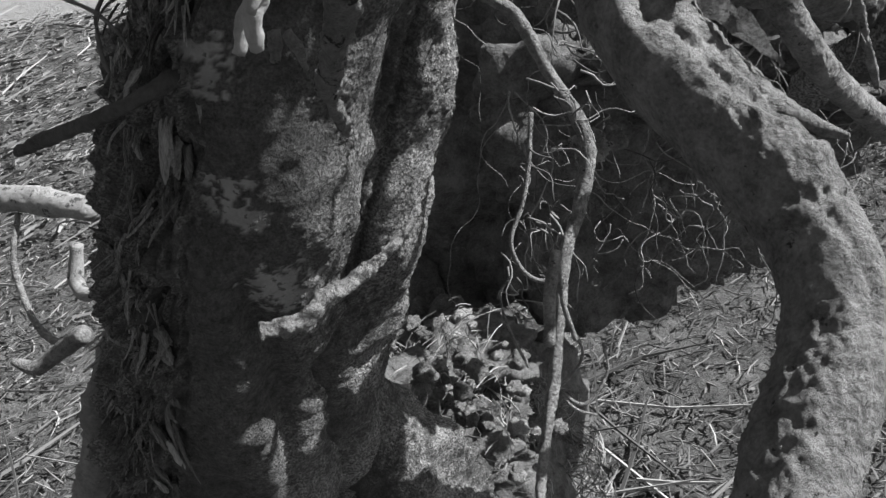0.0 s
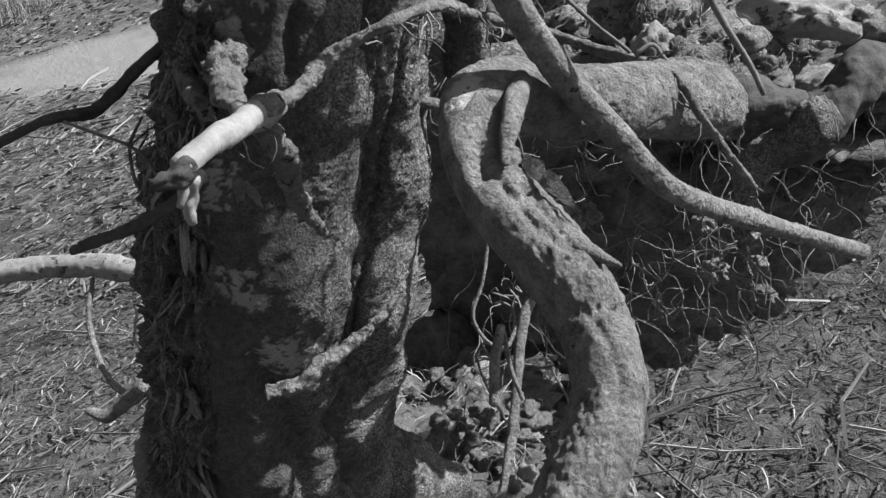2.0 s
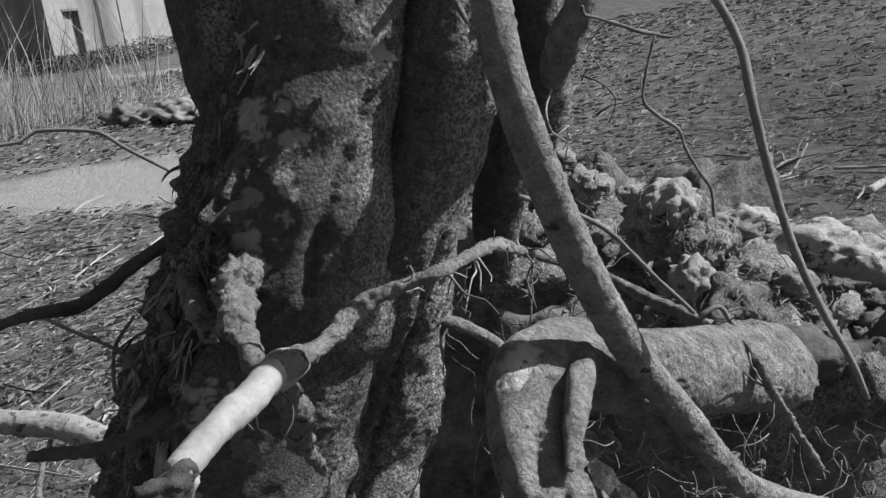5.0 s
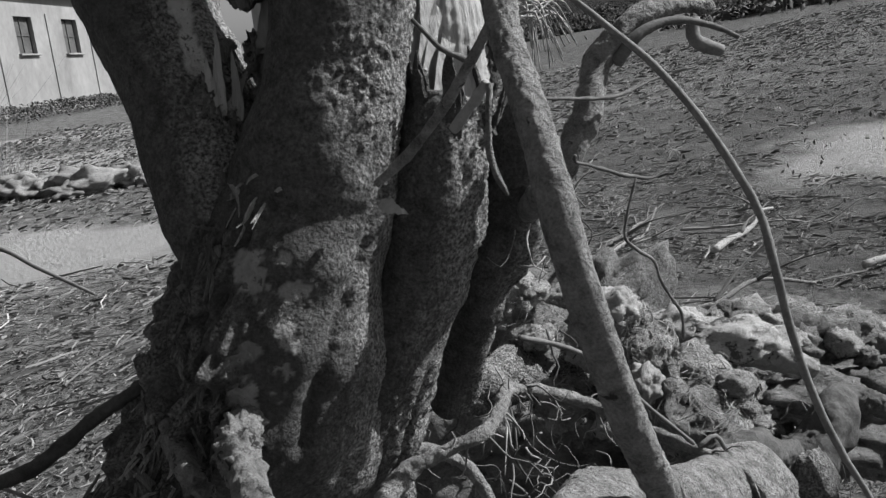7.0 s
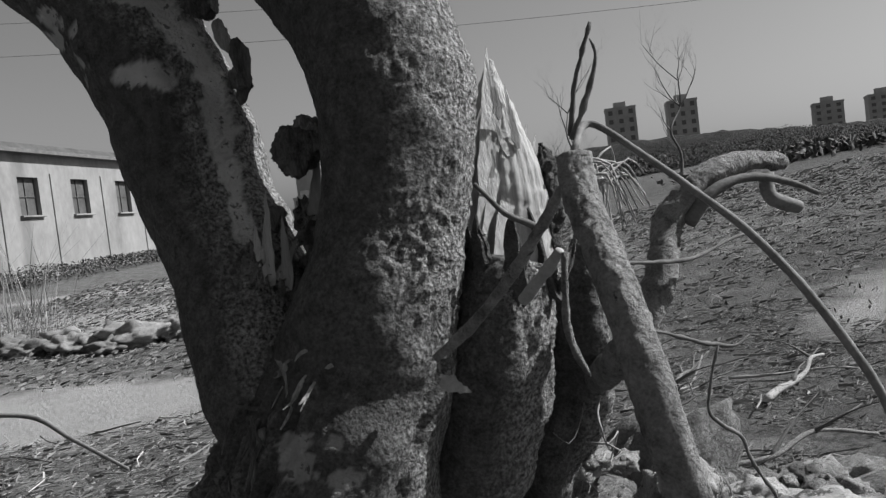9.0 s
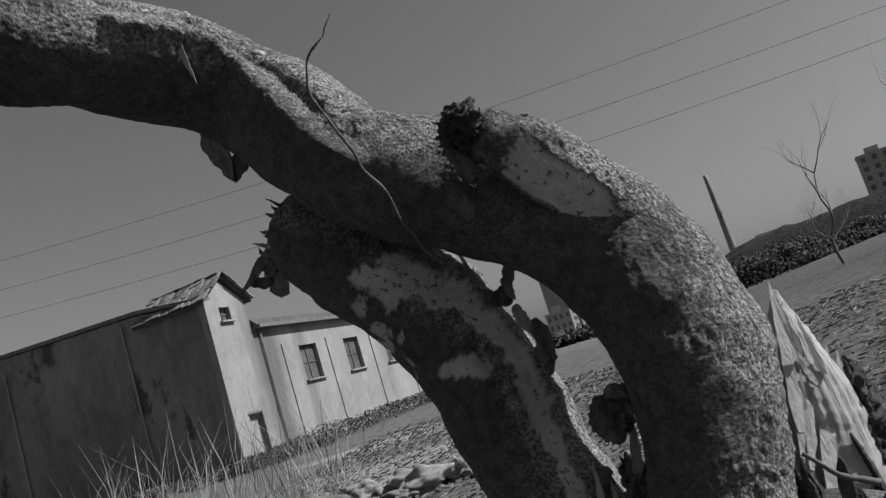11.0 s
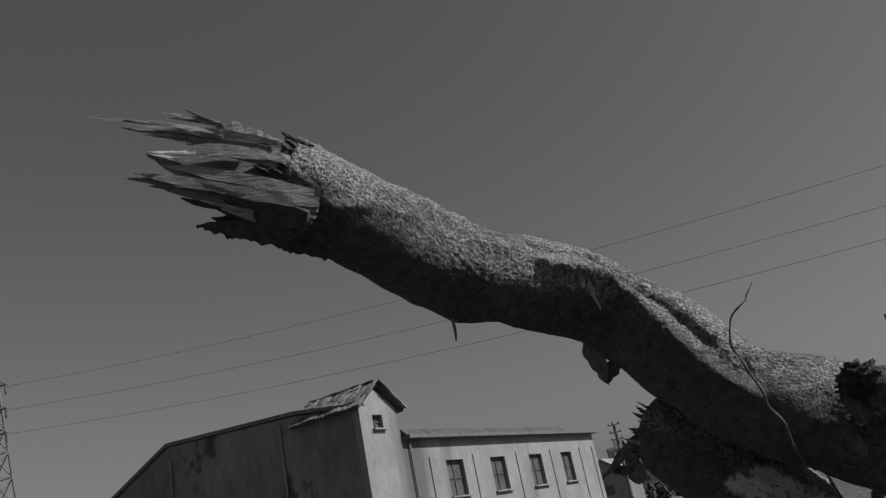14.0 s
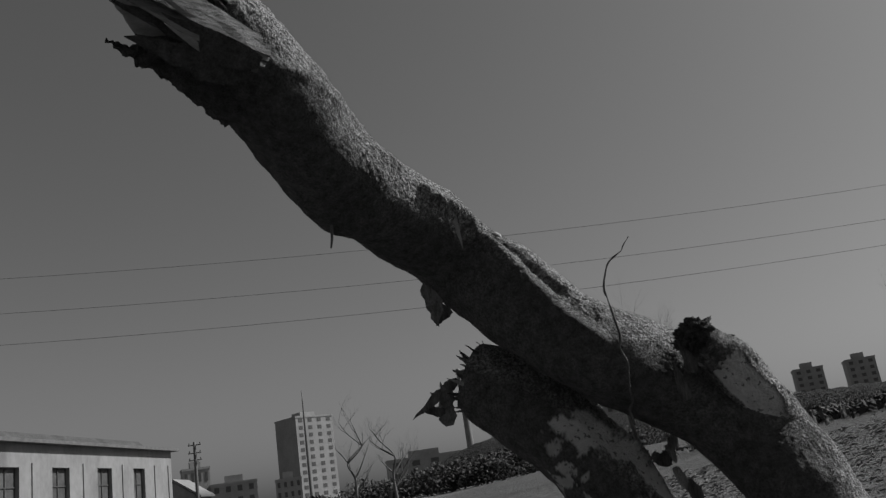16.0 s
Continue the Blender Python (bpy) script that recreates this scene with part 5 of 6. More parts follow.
TRUNK_MARKS = SCAR_MARKS + [
    ([(0.181, 1.028, 1.969, 0.004), (0.165, 1.023, 1.939, 0.005), (0.144, 1.009, 1.895, 0.006), (0.128, 1.005, 1.862, 0.006), (0.116, 1.002, 1.826, 0.005)], -0.006, 0.0),
    ([(-0.138, 1.019, 2.468, 0.006), (-0.092, 1.080, 2.449, 0.008), (-0.060, 1.069, 2.395, 0.008), (-0.026, 1.052, 2.342, 0.008), (0.003, 1.041, 2.310, 0.007)], 0.008, 0.0),
    ([(-0.150, 1.03, 2.485, 0.005), (-0.10, 1.08, 2.462, 0.005), (-0.052, 1.075, 2.412, 0.006), (-0.02, 1.06, 2.362, 0.006)], -0.006, 0.0),
    ([(-0.24, 0.836, 2.511, 0.005), (-0.209, 0.872, 2.508, 0.006), (-0.158, 0.987, 2.48, 0.006)], 0.0035, 0.0),
    ([(0.09, 1.0, 2.0, 0.02), (0.062, 1.01, 1.93, 0.022)], 0.010, 0.0), ([(0.10, 0.995, 1.905, 0.030)], 0.004, 0.0), ([(0.155, 1.0, 1.93, 0.02)], 0.005, 0.0),
    ([(-0.02, 1.03, 1.62, 0.02), (-0.03, 1.04, 1.5, 0.025), (-0.06, 1.06, 1.35, 0.03)], 0.010, 0.0), ([(0.0, 1.03, 1.58, 0.010), (0.0, 1.05, 1.45, 0.012), (-0.02, 1.07, 1.3, 0.012)], -0.009, 0.0)]
LIMB_MARKS = [([(-0.036, 1.099, 2.240, 0.011), (-0.020, 1.100, 2.234, 0.017), (-0.004, 1.102, 2.226, 0.019), (0.019, 1.105, 2.209, 0.013), (0.039, 1.107, 2.187, 0.0115), (0.053, 1.104, 2.158, 0.010), (0.058, 1.098, 2.127, 0.009), (0.061, 1.096, 2.098, 0.0085), (0.067, 1.090, 2.075, 0.007), (0.071, 1.078, 2.052, 0.006)], -0.0015, 1.0),
              ([(-0.042, 1.118, 2.189, 0.010)], 0.0, 0.8), ([(-0.030, 1.105, 2.200, 0.010)], 0.0, 0.8), ([(0.006, 1.090, 2.157, 0.006), (0.020, 1.089, 2.157, 0.009), (0.031, 1.088, 2.153, 0.008)], 0.001, 0.85), ([(-0.021, 1.104, 2.171, 0.008)], 0.0, 0.6), ([(-0.049, 1.098, 2.224, 0.009)], 0.0, 0.6),
              ([(0.011, 1.094, 2.186, 0.004), (0.028, 1.099, 2.172, 0.005), (0.037, 1.094, 2.150, 0.005), (0.041, 1.089, 2.124, 0.005), (0.044, 1.086, 2.093, 0.005), (0.052, 1.081, 2.070, 0.004)], -0.005, 0.0),
              ([(0.020, 1.115, 2.225, 0.006), (0.052, 1.112, 2.190, 0.007), (0.066, 1.108, 2.155, 0.007), (0.070, 1.105, 2.115, 0.006)], 0.007, 0.0)]
TORN_FACE = [((0.128, 1.034, 2.225), (-0.12, -0.86, -0.40), (0.027, 0.02, -0.088), 0.060, 0.029, 0.0075)]
ROOT_MARKS = [([(0.272, 0.868, 1.826, 0.005), (0.263, 0.843, 1.819, 0.005), (0.262, 0.825, 1.806, 0.004)], -0.006, 0.0), ([(0.255, 0.862, 1.830, 0.007), (0.258, 0.878, 1.838, 0.006)], 0.0, 1.0),
              ([(0.268, 0.828, 1.805, 0.0025), (0.287, 0.804, 1.785, 0.003), (0.302, 0.797, 1.776, 0.003)], -0.0035, 0.0), ([(0.285, 0.825, 1.80, 0.0025), (0.300, 0.808, 1.786, 0.003), (0.311, 0.791, 1.768, 0.003)], -0.0035, 0.0),
              ([(0.300, 0.788, 1.762, 0.004), (0.312, 0.788, 1.762, 0.004), (0.324, 0.790, 1.760, 0.004)], 0.0035, 0.0), ([(0.296, 0.778, 1.752, 0.003), (0.310, 0.776, 1.752, 0.003), (0.322, 0.778, 1.750, 0.003)], -0.003, 0.0),
              ([(0.308, 0.772, 1.751, 0.0025), (0.316, 0.752, 1.737, 0.0025), (0.312, 0.730, 1.718, 0.0025)], -0.002, 0.0)]
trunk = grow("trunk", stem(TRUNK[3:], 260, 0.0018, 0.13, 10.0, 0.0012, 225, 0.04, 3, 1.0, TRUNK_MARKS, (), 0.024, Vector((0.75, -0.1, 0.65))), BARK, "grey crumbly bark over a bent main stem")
grow("trunk_base", tube(TRUNK[:5], 60, 0.02, 0.13, 10.0, 0.002, 60, 0.04, 3, 1.0), BARK, "buried foot of the stem")
limb = grow("limb", stem(LEFT_LIMB, 150, 0.0019, 0.12, 13.0, 0.0010, 250, 0.05, 2, 2.0, LIMB_MARKS, sunward=Vector((0.6, -0.1, 0.8))), BARK, "broken side limb with a strip of bare wood")
stub = grow("stub", stem(RIGHT_STUB, 150, 0.0021, 0.14, 13.0, 0.0019, 200, 0.05, 3, 3.0, [(SEAM_A, -0.008, 0.0)], sunward=Vector((0.85, -0.2, 0.5))), BARK, "rough-barked stub split at its top")
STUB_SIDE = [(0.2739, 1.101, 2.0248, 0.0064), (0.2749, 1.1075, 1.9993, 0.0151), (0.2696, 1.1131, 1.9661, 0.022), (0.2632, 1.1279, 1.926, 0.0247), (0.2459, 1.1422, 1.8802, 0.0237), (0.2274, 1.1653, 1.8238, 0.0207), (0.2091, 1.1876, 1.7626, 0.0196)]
grow("stub_side", stem(STUB_SIDE, 90, 0.002, 0.22, 18.0, 0.0015, 220, 0.08, 3, 3.2, sunward=Vector((0.85, -0.2, 0.5))), BARK, "rough outer flank of the split stub", stub)
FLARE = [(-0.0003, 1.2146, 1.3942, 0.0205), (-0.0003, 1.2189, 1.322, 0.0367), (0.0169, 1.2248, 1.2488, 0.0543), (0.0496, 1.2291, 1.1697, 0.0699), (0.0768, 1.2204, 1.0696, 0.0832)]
grow("root_flare", stem(FLARE, 100, 0.0028, 0.30, 16.0, 0.0032, 150, 0.10, 4, 3.7, sunward=Vector((0.6, -0.2, 0.75))), BARK, "broad rough foot of the split stem")
torn = grow("stub", stem(TORN, 120, 0.0014, 0.14, 16.0, 0.0012, 280, 0.05, 3, 3.5, (), TORN_FACE), BARK, "torn bark-covered stump of a stem")
root = grow("root", stem(ARCH, 130, 0.0013, 0.08, 24.0, 0.0011, 210, 0.06, 3, 4.0, ROOT_MARKS, taper_end=True), ROOT, "thick pale root bent down in a hook")
for ctrl, s in ((ARCH_RIB, 31), (ARCH_SPUR_B, 33)):
    grow("rib", stem(ctrl, 40, 0.0018, 0.15, 40.0, 0.0006, 280, 0.05, 3, s, taper_end=True), ROOT, parent=root)
grow("root", stem(CROSS, 34, 0.0018, 0.30, 60.0, 0.0011, 240, 0.05, 2, 5.0, taper_end=True), ROOT, "thin bare root lying across the trunk")
grow("root", stem(CROSS_PEELED, 40, 0.0014, 0.14, 45.0, 0.0003, 260, 0.07, 2, 5.7, taper_end=True), PEELED, "peeled white stretch of root")
grow("root", stem(JOINT, 40, 0.0013, 0.3, 60.0, 0.0016, 240, 0.06, 3, 5.8, taper_end=True), PALE_ROOT, "knobbly joint of a root")
grow("root", tube(SIDE_SPLIT, 18, 0.002, 0.2, 60.0, 0.0006, 260, 0.05, 2, 5.9), PEELED)
grow("root", stem(LOW_TWIG, 36, 0.0014, 0.42, 70.0, 0.0014, 240, 0.10, 2, 6.0, taper_end=True), ROOT, "short gnarled root on the trunk")
grow("root", tube(DARK_BR, 20, 0.003, 0.16, 60.0, 0.0004, 300, 0.0, 2, 7.0), DARK_ROOT, "dark crooked root end")
grow("root", stem(FORK, 30, 0.0014, 0.35, 80.0, 0.0012, 260, 0.12, 2, 8.0, taper_end=True), PALE_ROOT)
for i, ctrl in enumerate(([(0.1135, 0.8785, 1.8008, 0.0026), (0.1132, 0.8783, 1.7947, 0.0024), (0.111, 0.8781, 1.7867, 0.0012)], [(0.1228, 0.8667, 1.8022, 0.0026), (0.1253, 0.8694, 1.794, 0.0024), (0.1258, 0.8721, 1.7839, 0.0012)])):
    grow("root", stem(ctrl, 20, 0.0014, 0.5, 90.0, 0.0010, 260, 0.1, 2, 8.3 + i, taper_end=True), PALE_ROOT)
grow("root", stem(PALE, 60, 0.0013, 0.35, 45.0, 0.0032, 190, 0.10, 3, 9.0, taper_end=True), PALE_ROOT, "crumbling peeled root base")
grow("root", stem(PALE_FLAKE, 40, 0.0014, 0.3, 50.0, 0.0022, 220, 0.05, 2, 9.5, taper_end=True), PALE_ROOT)
grow("root", tube(LEFT_STICK, 26, 0.002, 0.15, 40.0, 0.0006, 260, 0.05, 2, 9.7, False), DARK_ROOT, "dark snapped root jutting from the trunk")
grow("root", tube(HANG, 18, 0.004, 0.14, 60.0, 0.0005, 300, 0.0, 2, 10.0), ROOT, "thin root hanging in a curve")
bent = grow("branch", tube(BENT, 36, 0.0025, 0.12, 50.0, 0.0009, 260, 0.04, 2, 11.0), ROOT, "bent grey branch with a snapped end")
for ctrl, s in ((B_TWIG_A, 41), (B_TWIG_B, 42), (B_TWIG_C, 43)):
    grow("twig", tube(ctrl, 12, 0.003, 0.12, 60.0, 0.0003, 300, 0.0, 2, s), TWIG, parent=bent)
# the first two take a darker bark colour for the shade they lie in
for ctrl, s, m in ((BALL_ROOT_A, 14, DARK_ROOT), (LOOP_BACK, 17, DARK_ROOT), (BALL_ROOT_B, 15, BARK), (BACK_ROOT, 16, BARK)):
    grow("root", stem(ctrl, 60, 0.003, 0.28, 22.0, 0.0028, 170, 0.10, 3, s, taper_end=True), m)
for i, ctrl in enumerate((VINE_A, VINE_B, VINE_C, VINE_D, VINE_E, STALK_PAIR, STALK_PAIR_B, WIRE_ROOT, LOOP_ROOT, LEFT_WISP, LEFT_WISP_B)):
    grow("rootlet", tube([(x, y, z, r * (0.6 if i < 5 else 1.0)) for x, y, z, r in ctrl], 10, 0.004, 0.15, 90.0, 0.0002, 300, 0.0, 2, 20 + i), ROOT if i < 7 else TWIG)
for i, ctrl in enumerate((TWIG_TOP, TWIG_SIDE, R_TWIG_A, R_TWIG_B)):
    kinked = [(x + random.Random(k * 7 + i).gauss(0, 0.0018), y, z + random.Random(k * 5 + i).gauss(0, 0.0018), r) for k, (x, y, z, r) in enumerate(spline(ctrl, 0.014))]
    grow("twig", tube(kinked, 10, 0.003, 0.2, 120.0, 0.0003, 300, 0.0, 2, 50 + i), TWIG)
grow("bark_slab", tube(BARK_SLAB, 40, 0.004, 0.2, 20.0, 0.0025, 200, 0.1, 2, 60.0), BARK_SMOOTH, "loose slab of pale smooth bark")

# bare wood where bark has been stripped
for ctrl, s in ((SHELL_A, 64.0), (SHELL_B, 65.0)):
    grow("bark_shell", tube(ctrl, 60, 0.002, 0.2, 25.0, 0.0024, 380, 0.08, 3, s, False), BARK, parent=stub)
grow("torn_wood", tube([(x, y - 0.004, z, r * 1.3) for x, y, z, r in STUB_CORE], 140, 0.002, 0.09, 18.0, 0.0006, 200, 0.014, 27, 63.0, True, 0.15), WOOD, "pale torn wood inside the stub", stub)


def splinters(bases, tips, widths, thick, material, parent, first=100, name="splinter", bend=0.002, toward=(0.3, -0.5, 0.8), sunk=0.12, point=1.8):
    for i, (b, t) in enumerate(zip(bases, tips)):
        ax = Vector(t) - Vector(b)
        side = ax.cross(Vector(toward))
        b = Vector(b) - ax * sunk
        grow(name, blade(b, t, widths[i % len(widths)], thick, first + i, bend * (1 if i % 2 else -1), side, point), material, parent=parent)


PLANK_BASE = [(-0.2689, 0.7913, 2.5684), (-0.2703, 0.7908, 2.5623), (-0.2747, 0.7894, 2.5738), (-0.2774, 0.7905, 2.5803), (-0.2649, 0.7911, 2.5668), (-0.2646, 0.7922, 2.5583), (-0.2596, 0.7969, 2.5506), (-0.263, 0.8223, 2.5546), (-0.2637, 0.8256, 2.5451), (-0.2643, 0.823, 2.5364), (-0.2546, 0.8086, 2.524), (-0.2526, 0.8036, 2.5152), (-0.2519, 0.8032, 2.5111), (-0.2529, 0.8046, 2.5063), (-0.2541, 0.8056, 2.5024), (-0.2581, 0.8074, 2.4997)]
PLANK_END = [(-0.3584, 0.7025, 2.5916), (-0.3436, 0.7202, 2.583), (-0.3383, 0.7204, 2.5876), (-0.3245, 0.7443, 2.5977), (-0.2879, 0.7686, 2.5835), (-0.3171, 0.7405, 2.5698), (-0.3082, 0.751, 2.5654), (-0.3316, 0.7773, 2.5779), (-0.336, 0.7624, 2.5681), (-0.3305, 0.7676, 2.5595), (-0.3293, 0.7442, 2.554), (-0.3544, 0.7295, 2.5474), (-0.3474, 0.7334, 2.5501), (-0.3424, 0.7421, 2.5407), (-0.3344, 0.7526, 2.5354), (-0.3316, 0.7662, 2.5321)]
splinters(PLANK_BASE, PLANK_END, (0.006, 0.006, 0.005, 0.005, 0.01, 0.008, 0.01, 0.017, 0.015, 0.014, 0.01, 0.008, 0.009, 0.009, 0.008, 0.008), 0.005, TIPWOOD, trunk, 100, bend=0.0015, toward=(0.35, -0.9, -0.15), sunk=0.14, point=5)
rim, inner = Vector(TRUNK[-1][:3]), Vector(TRUNK[-3][:3])
along = (rim - inner).normalized()
rng = random.Random(77)
for i in range(36):
    d = Vector([rng.gauss(0, 1) for _ in range(3)])
    d = (d - along * d.dot(along)).normalized()
    base = rim + d * rng.uniform(0.024, 0.031) - along * 0.012
    tip = base + along * rng.uniform(0.010, 0.034) - d * rng.uniform(-0.002, 0.006)
    grow("bark_strip", blade(base, tip, rng.uniform(0.004, 0.012), 0.004, 930 + i, rng.uniform(-0.002, 0.002), d.cross(along), rng.choice((2, 4, 8))), BARK, parent=trunk)
more_b, more_t = [], []
rng = random.Random(22)
for i in range(16):
    k = rng.randrange(len(TIP_BASE))
    a = Vector(TIP_BASE[k]) + Vector([rng.uniform(-0.010, 0.010) for _ in range(3)])
    b = Vector(TIP_END[k]) + Vector([rng.uniform(-0.012, 0.012) for _ in range(3)])
    more_b.append(a)
    more_t.append(a.lerp(b, rng.uniform(0.35, 0.95)))
splinters(more_b, more_t, (0.003, 0.005, 0.002, 0.006, 0.004), 0.003, TIPWOOD, trunk, 560, bend=0.002, toward=(0.4, -0.5, -0.5), sunk=0.08, point=3)
splinters([TIP_BASE[7], TIP_BASE[10], TIP_BASE[6]], [TIP_END[7], TIP_END[10], TIP_END[9]], (0.030, 0.022, 0.02), 0.008, BARK, trunk, 620, bend=0.004, toward=(0.3, -0.6, -0.6), sunk=0.15)
splinters(STUB_BASE, STUB_TIP, (0.008, 0.007, 0.010, 0.006, 0.010, 0.008, 0.009, 0.007, 0.009, 0.008), 0.004, WOOD, stub, 130, bend=0.001, toward=(0.25, -1, 0.1), sunk=0.9, point=4)
rng = random.Random(21)
more_b, more_t = [], []
for i in range(16):
    f = rng.random()
    a = Vector(STUB_BASE[0]).lerp(Vector(STUB_BASE[7]), f) + Vector((rng.uniform(-0.006, 0.006), rng.uniform(-0.012, 0.02), rng.uniform(-0.07, 0.02)))
    h = (0.035 * (1 - f) + 0.01) * rng.uniform(0.3, 1.0)
    more_b.append(a)
    more_t.append(a + Vector((-0.008 * rng.random(), rng.uniform(-0.004, 0.008), h + 0.01)))
splinters(more_b, more_t, (0.004, 0.003, 0.005, 0.0025, 0.006), 0.003, WOOD, stub, 500, bend=0.001, toward=(0.2, -1, 0.1))
splinters(CROTCH_BASE, CROTCH_TIP, (0.008, 0.007, 0.006, 0.008, 0.008, 0.006), 0.005, WOOD, limb, 150, toward=(0, -1, 0.2))
for i, p in enumerate(CROTCH_BASE):
    grow("torn_wood", lump(Vector(p) + Vector((-0.004, 0.006, -0.006)), (0.010, 0.008, 0.014), 4, 0.6, 8, 0.3, 36, 850 + i, i * 1.3, None, 0.3), PALE_ROOT, parent=limb)
splinters(LIMBEND_BASE, LIMBEND_TIP, (0.014, 0.02, 0.012, 0.008, 0.02), 0.004, FIBRE, limb, 160, toward=(0, -1, 0.2))
splinters(FLAP_BASE, FLAP_TIP, (0.012, 0.010, 0.016, 0.014, 0.014, 0.012, 0.01), 0.005, FIBRE, torn, 170, toward=(0, -1, 0.2))
splinters([SPUR[0], SPUR[2]], [SPUR[1], SPUR[1]], (0.03, 0.02), 0.012, FIBRE, trunk, 180, toward=(0, -1, 0.2))
splinters([ARCH_SPUR[0][:3], ARCH_SPUR[1][:3]], [ARCH_SPUR[-1][:3], ARCH_SPUR[-1][:3]], (0.010, 0.007), 0.003, ROOT, root, 190, toward=(0, -1, 0.4))
splinters([CHIP[0]], [CHIP[1]], (0.009,), 0.003, PEELED, trunk, 185, toward=(0, -1, 0.2))
rng = random.Random(11)
for i in range(24):
    b = Vector(FRINGE_BASE[i % 2]) + Vector([rng.uniform(-0.006, 0.006) for _ in range(3)])
    t = Vector(FRINGE_TIP[i % 4]) + Vector([rng.uniform(-0.008, 0.008) for _ in range(3)])
    mid = (b + t) / 2 + Vector((0.004, 0.0, rng.uniform(0.006, 0.014)))
    grow("wood_fibre", tube([(*b, 0.0006), (*mid, 0.0005), (*t, 0.0003)], 5, 0.006, 0.1, 60), WOOD, parent=stub)


def seat(p, axis, share=0.97):
    """The place on a limb's surface nearest to p, and the outward direction there."""
    row = min(spline(axis, 0.01), key=lambda q: (Vector(q[:3]) - Vector(p)).length - q[3])
    d = (Vector(p) - Vector(row[:3])).normalized()
    return Vector(row[:3]) + d * row[3] * share, d


grow("torn_wood", tube(TIP_CORE, 60, 0.003, 0.2, 30.0, 0.0008, 160, 0.12, 7, 67.0, True, 0.2), TIPWOOD, "splintered wood at the broken limb end", trunk)
grow("bark_strip", tube(TIP_TONGUE, 50, 0.002, 0.2, 25.0, 0.002, 300, 0.08, 3, 68.0), BARK, "tongue of bark at the broken limb end", trunk)
grow("root", tube(PEEL_END, 26, 0.0015, 0.35, 60.0, 0.0012, 300, 0.10, 3, 69.0), DARK_ROOT, "cracked weathered root end")
for ctrl, sd in ((PEEL_FORK, 70.0), (PEEL_FORK_B, 71.0)):
    grow("root", tube(ctrl, 18, 0.002, 0.3, 60.0, 0.0008, 260, 0.08, 2, sd), PEELED)

# chips, a peeling splinter and ragged edges on the bark
for i, (p, l, w) in enumerate(zip(LIMB_CHIPS[:2], (0.005, 0.004), (0.004, 0.003))):
    c, d = seat(p, TRUNK, 0.97)
    grow("bark_chip", pad(c, d, (0.6, 0.2, -0.5), (l, w, 0.004), 60.0 + i, 0.7, 3), PEELED, parent=trunk)
splinters([LIMB_PEEL[0]], [LIMB_PEEL[1]], (0.006,), 0.003, PEELED, trunk, 690, bend=0.003, toward=(0, -1, 0.2))
grow("twig", tube(BUD_TWIG, 6, 0.004, 0.1, 60), TWIG, parent=trunk)
rim = Vector(RIGHT_STUB[-1][:3])
for i in range(14):
    a = radians(rng.uniform(-190, 40))
    d = Vector((math.cos(a), math.sin(a), 0.0))
    base = rim + d * 0.030 + Vector((0, 0, rng.uniform(-0.030, -0.010)))
    tip = base + d * rng.uniform(-0.004, 0.004) + Vector((rng.uniform(-0.006, 0.010), 0, rng.uniform(0.02, 0.055)))
    grow("bark_strip", blade(base, tip, rng.uniform(0.006, 0.013), rng.uniform(0.003, 0.006), 720 + i, rng.uniform(-0.003, 0.003), d.cross(Vector((0, 0, 1))), 6), BARK, parent=stub)
CROTCH_WOOD = [(0.0829, 1.1179, 2.0699, 0.0029), (0.0894, 1.1024, 2.0441, 0.0072), (0.0934, 1.093, 2.0227, 0.0089), (0.0947, 1.0888, 2.0014, 0.0082), (0.0933, 1.0898, 1.9797, 0.0043)]
grow("torn_wood", stem(CROTCH_WOOD, 40, 0.002, 0.25, 40.0, 0.0006, 200, 0.12, 5, 72.0, taper_end=True), PALE_ROOT, "pale split wood in the fork", limb)
# rags of bark round the opening between limb and stem
RAG_BASE = [(0.07, 1.1067, 2.2146), (0.0349, 1.113, 2.2372), (0.0635, 1.1061, 2.2058), (0.0485, 1.1034, 2.2011), (0.0762, 1.1015, 2.1691), (0.0784, 1.1034, 2.1509), (0.066, 1.1033, 2.1839)]
RAG_TIP = [(0.0622, 1.1067, 2.1951), (0.0406, 1.1161, 2.2135), (0.0668, 1.1029, 2.1904), (0.0554, 1.1005, 2.1909), (0.0815, 1.0996, 2.1424), (0.0744, 1.0989, 2.1337), (0.0711, 1.1008, 2.1648)]
splinters(RAG_BASE, RAG_TIP, (0.010, 0.0025, 0.007, 0.010, 0.012, 0.010, 0.009), 0.004, FIBRE, limb, 880, bend=0.003, toward=(0, -1, 0.2), sunk=0.2, point=5)
for i, (c, size) in enumerate(zip([(0.1092, 1.068, 2.0983), (0.1184, 1.0743, 2.1077), (0.0744, 1.1027, 2.1502), (0.0587, 1.1059, 2.1961), (0.0908, 1.0826, 2.0615)], (0.013, 0.010, 0.007, 0.007, 0.007))):
    grow("bark_chunk", lump(c, (size, size * 0.8, size * 0.9), 5, 0.35, 4, 0.10, 24, 890 + i, i * 1.1, None, 0.1), FIBRE, parent=trunk if i < 2 else limb)
end, back = Vector(LEFT_LIMB[-1][:3]), Vector(LEFT_LIMB[-2][:3])
axis_out = (end - back).normalized()
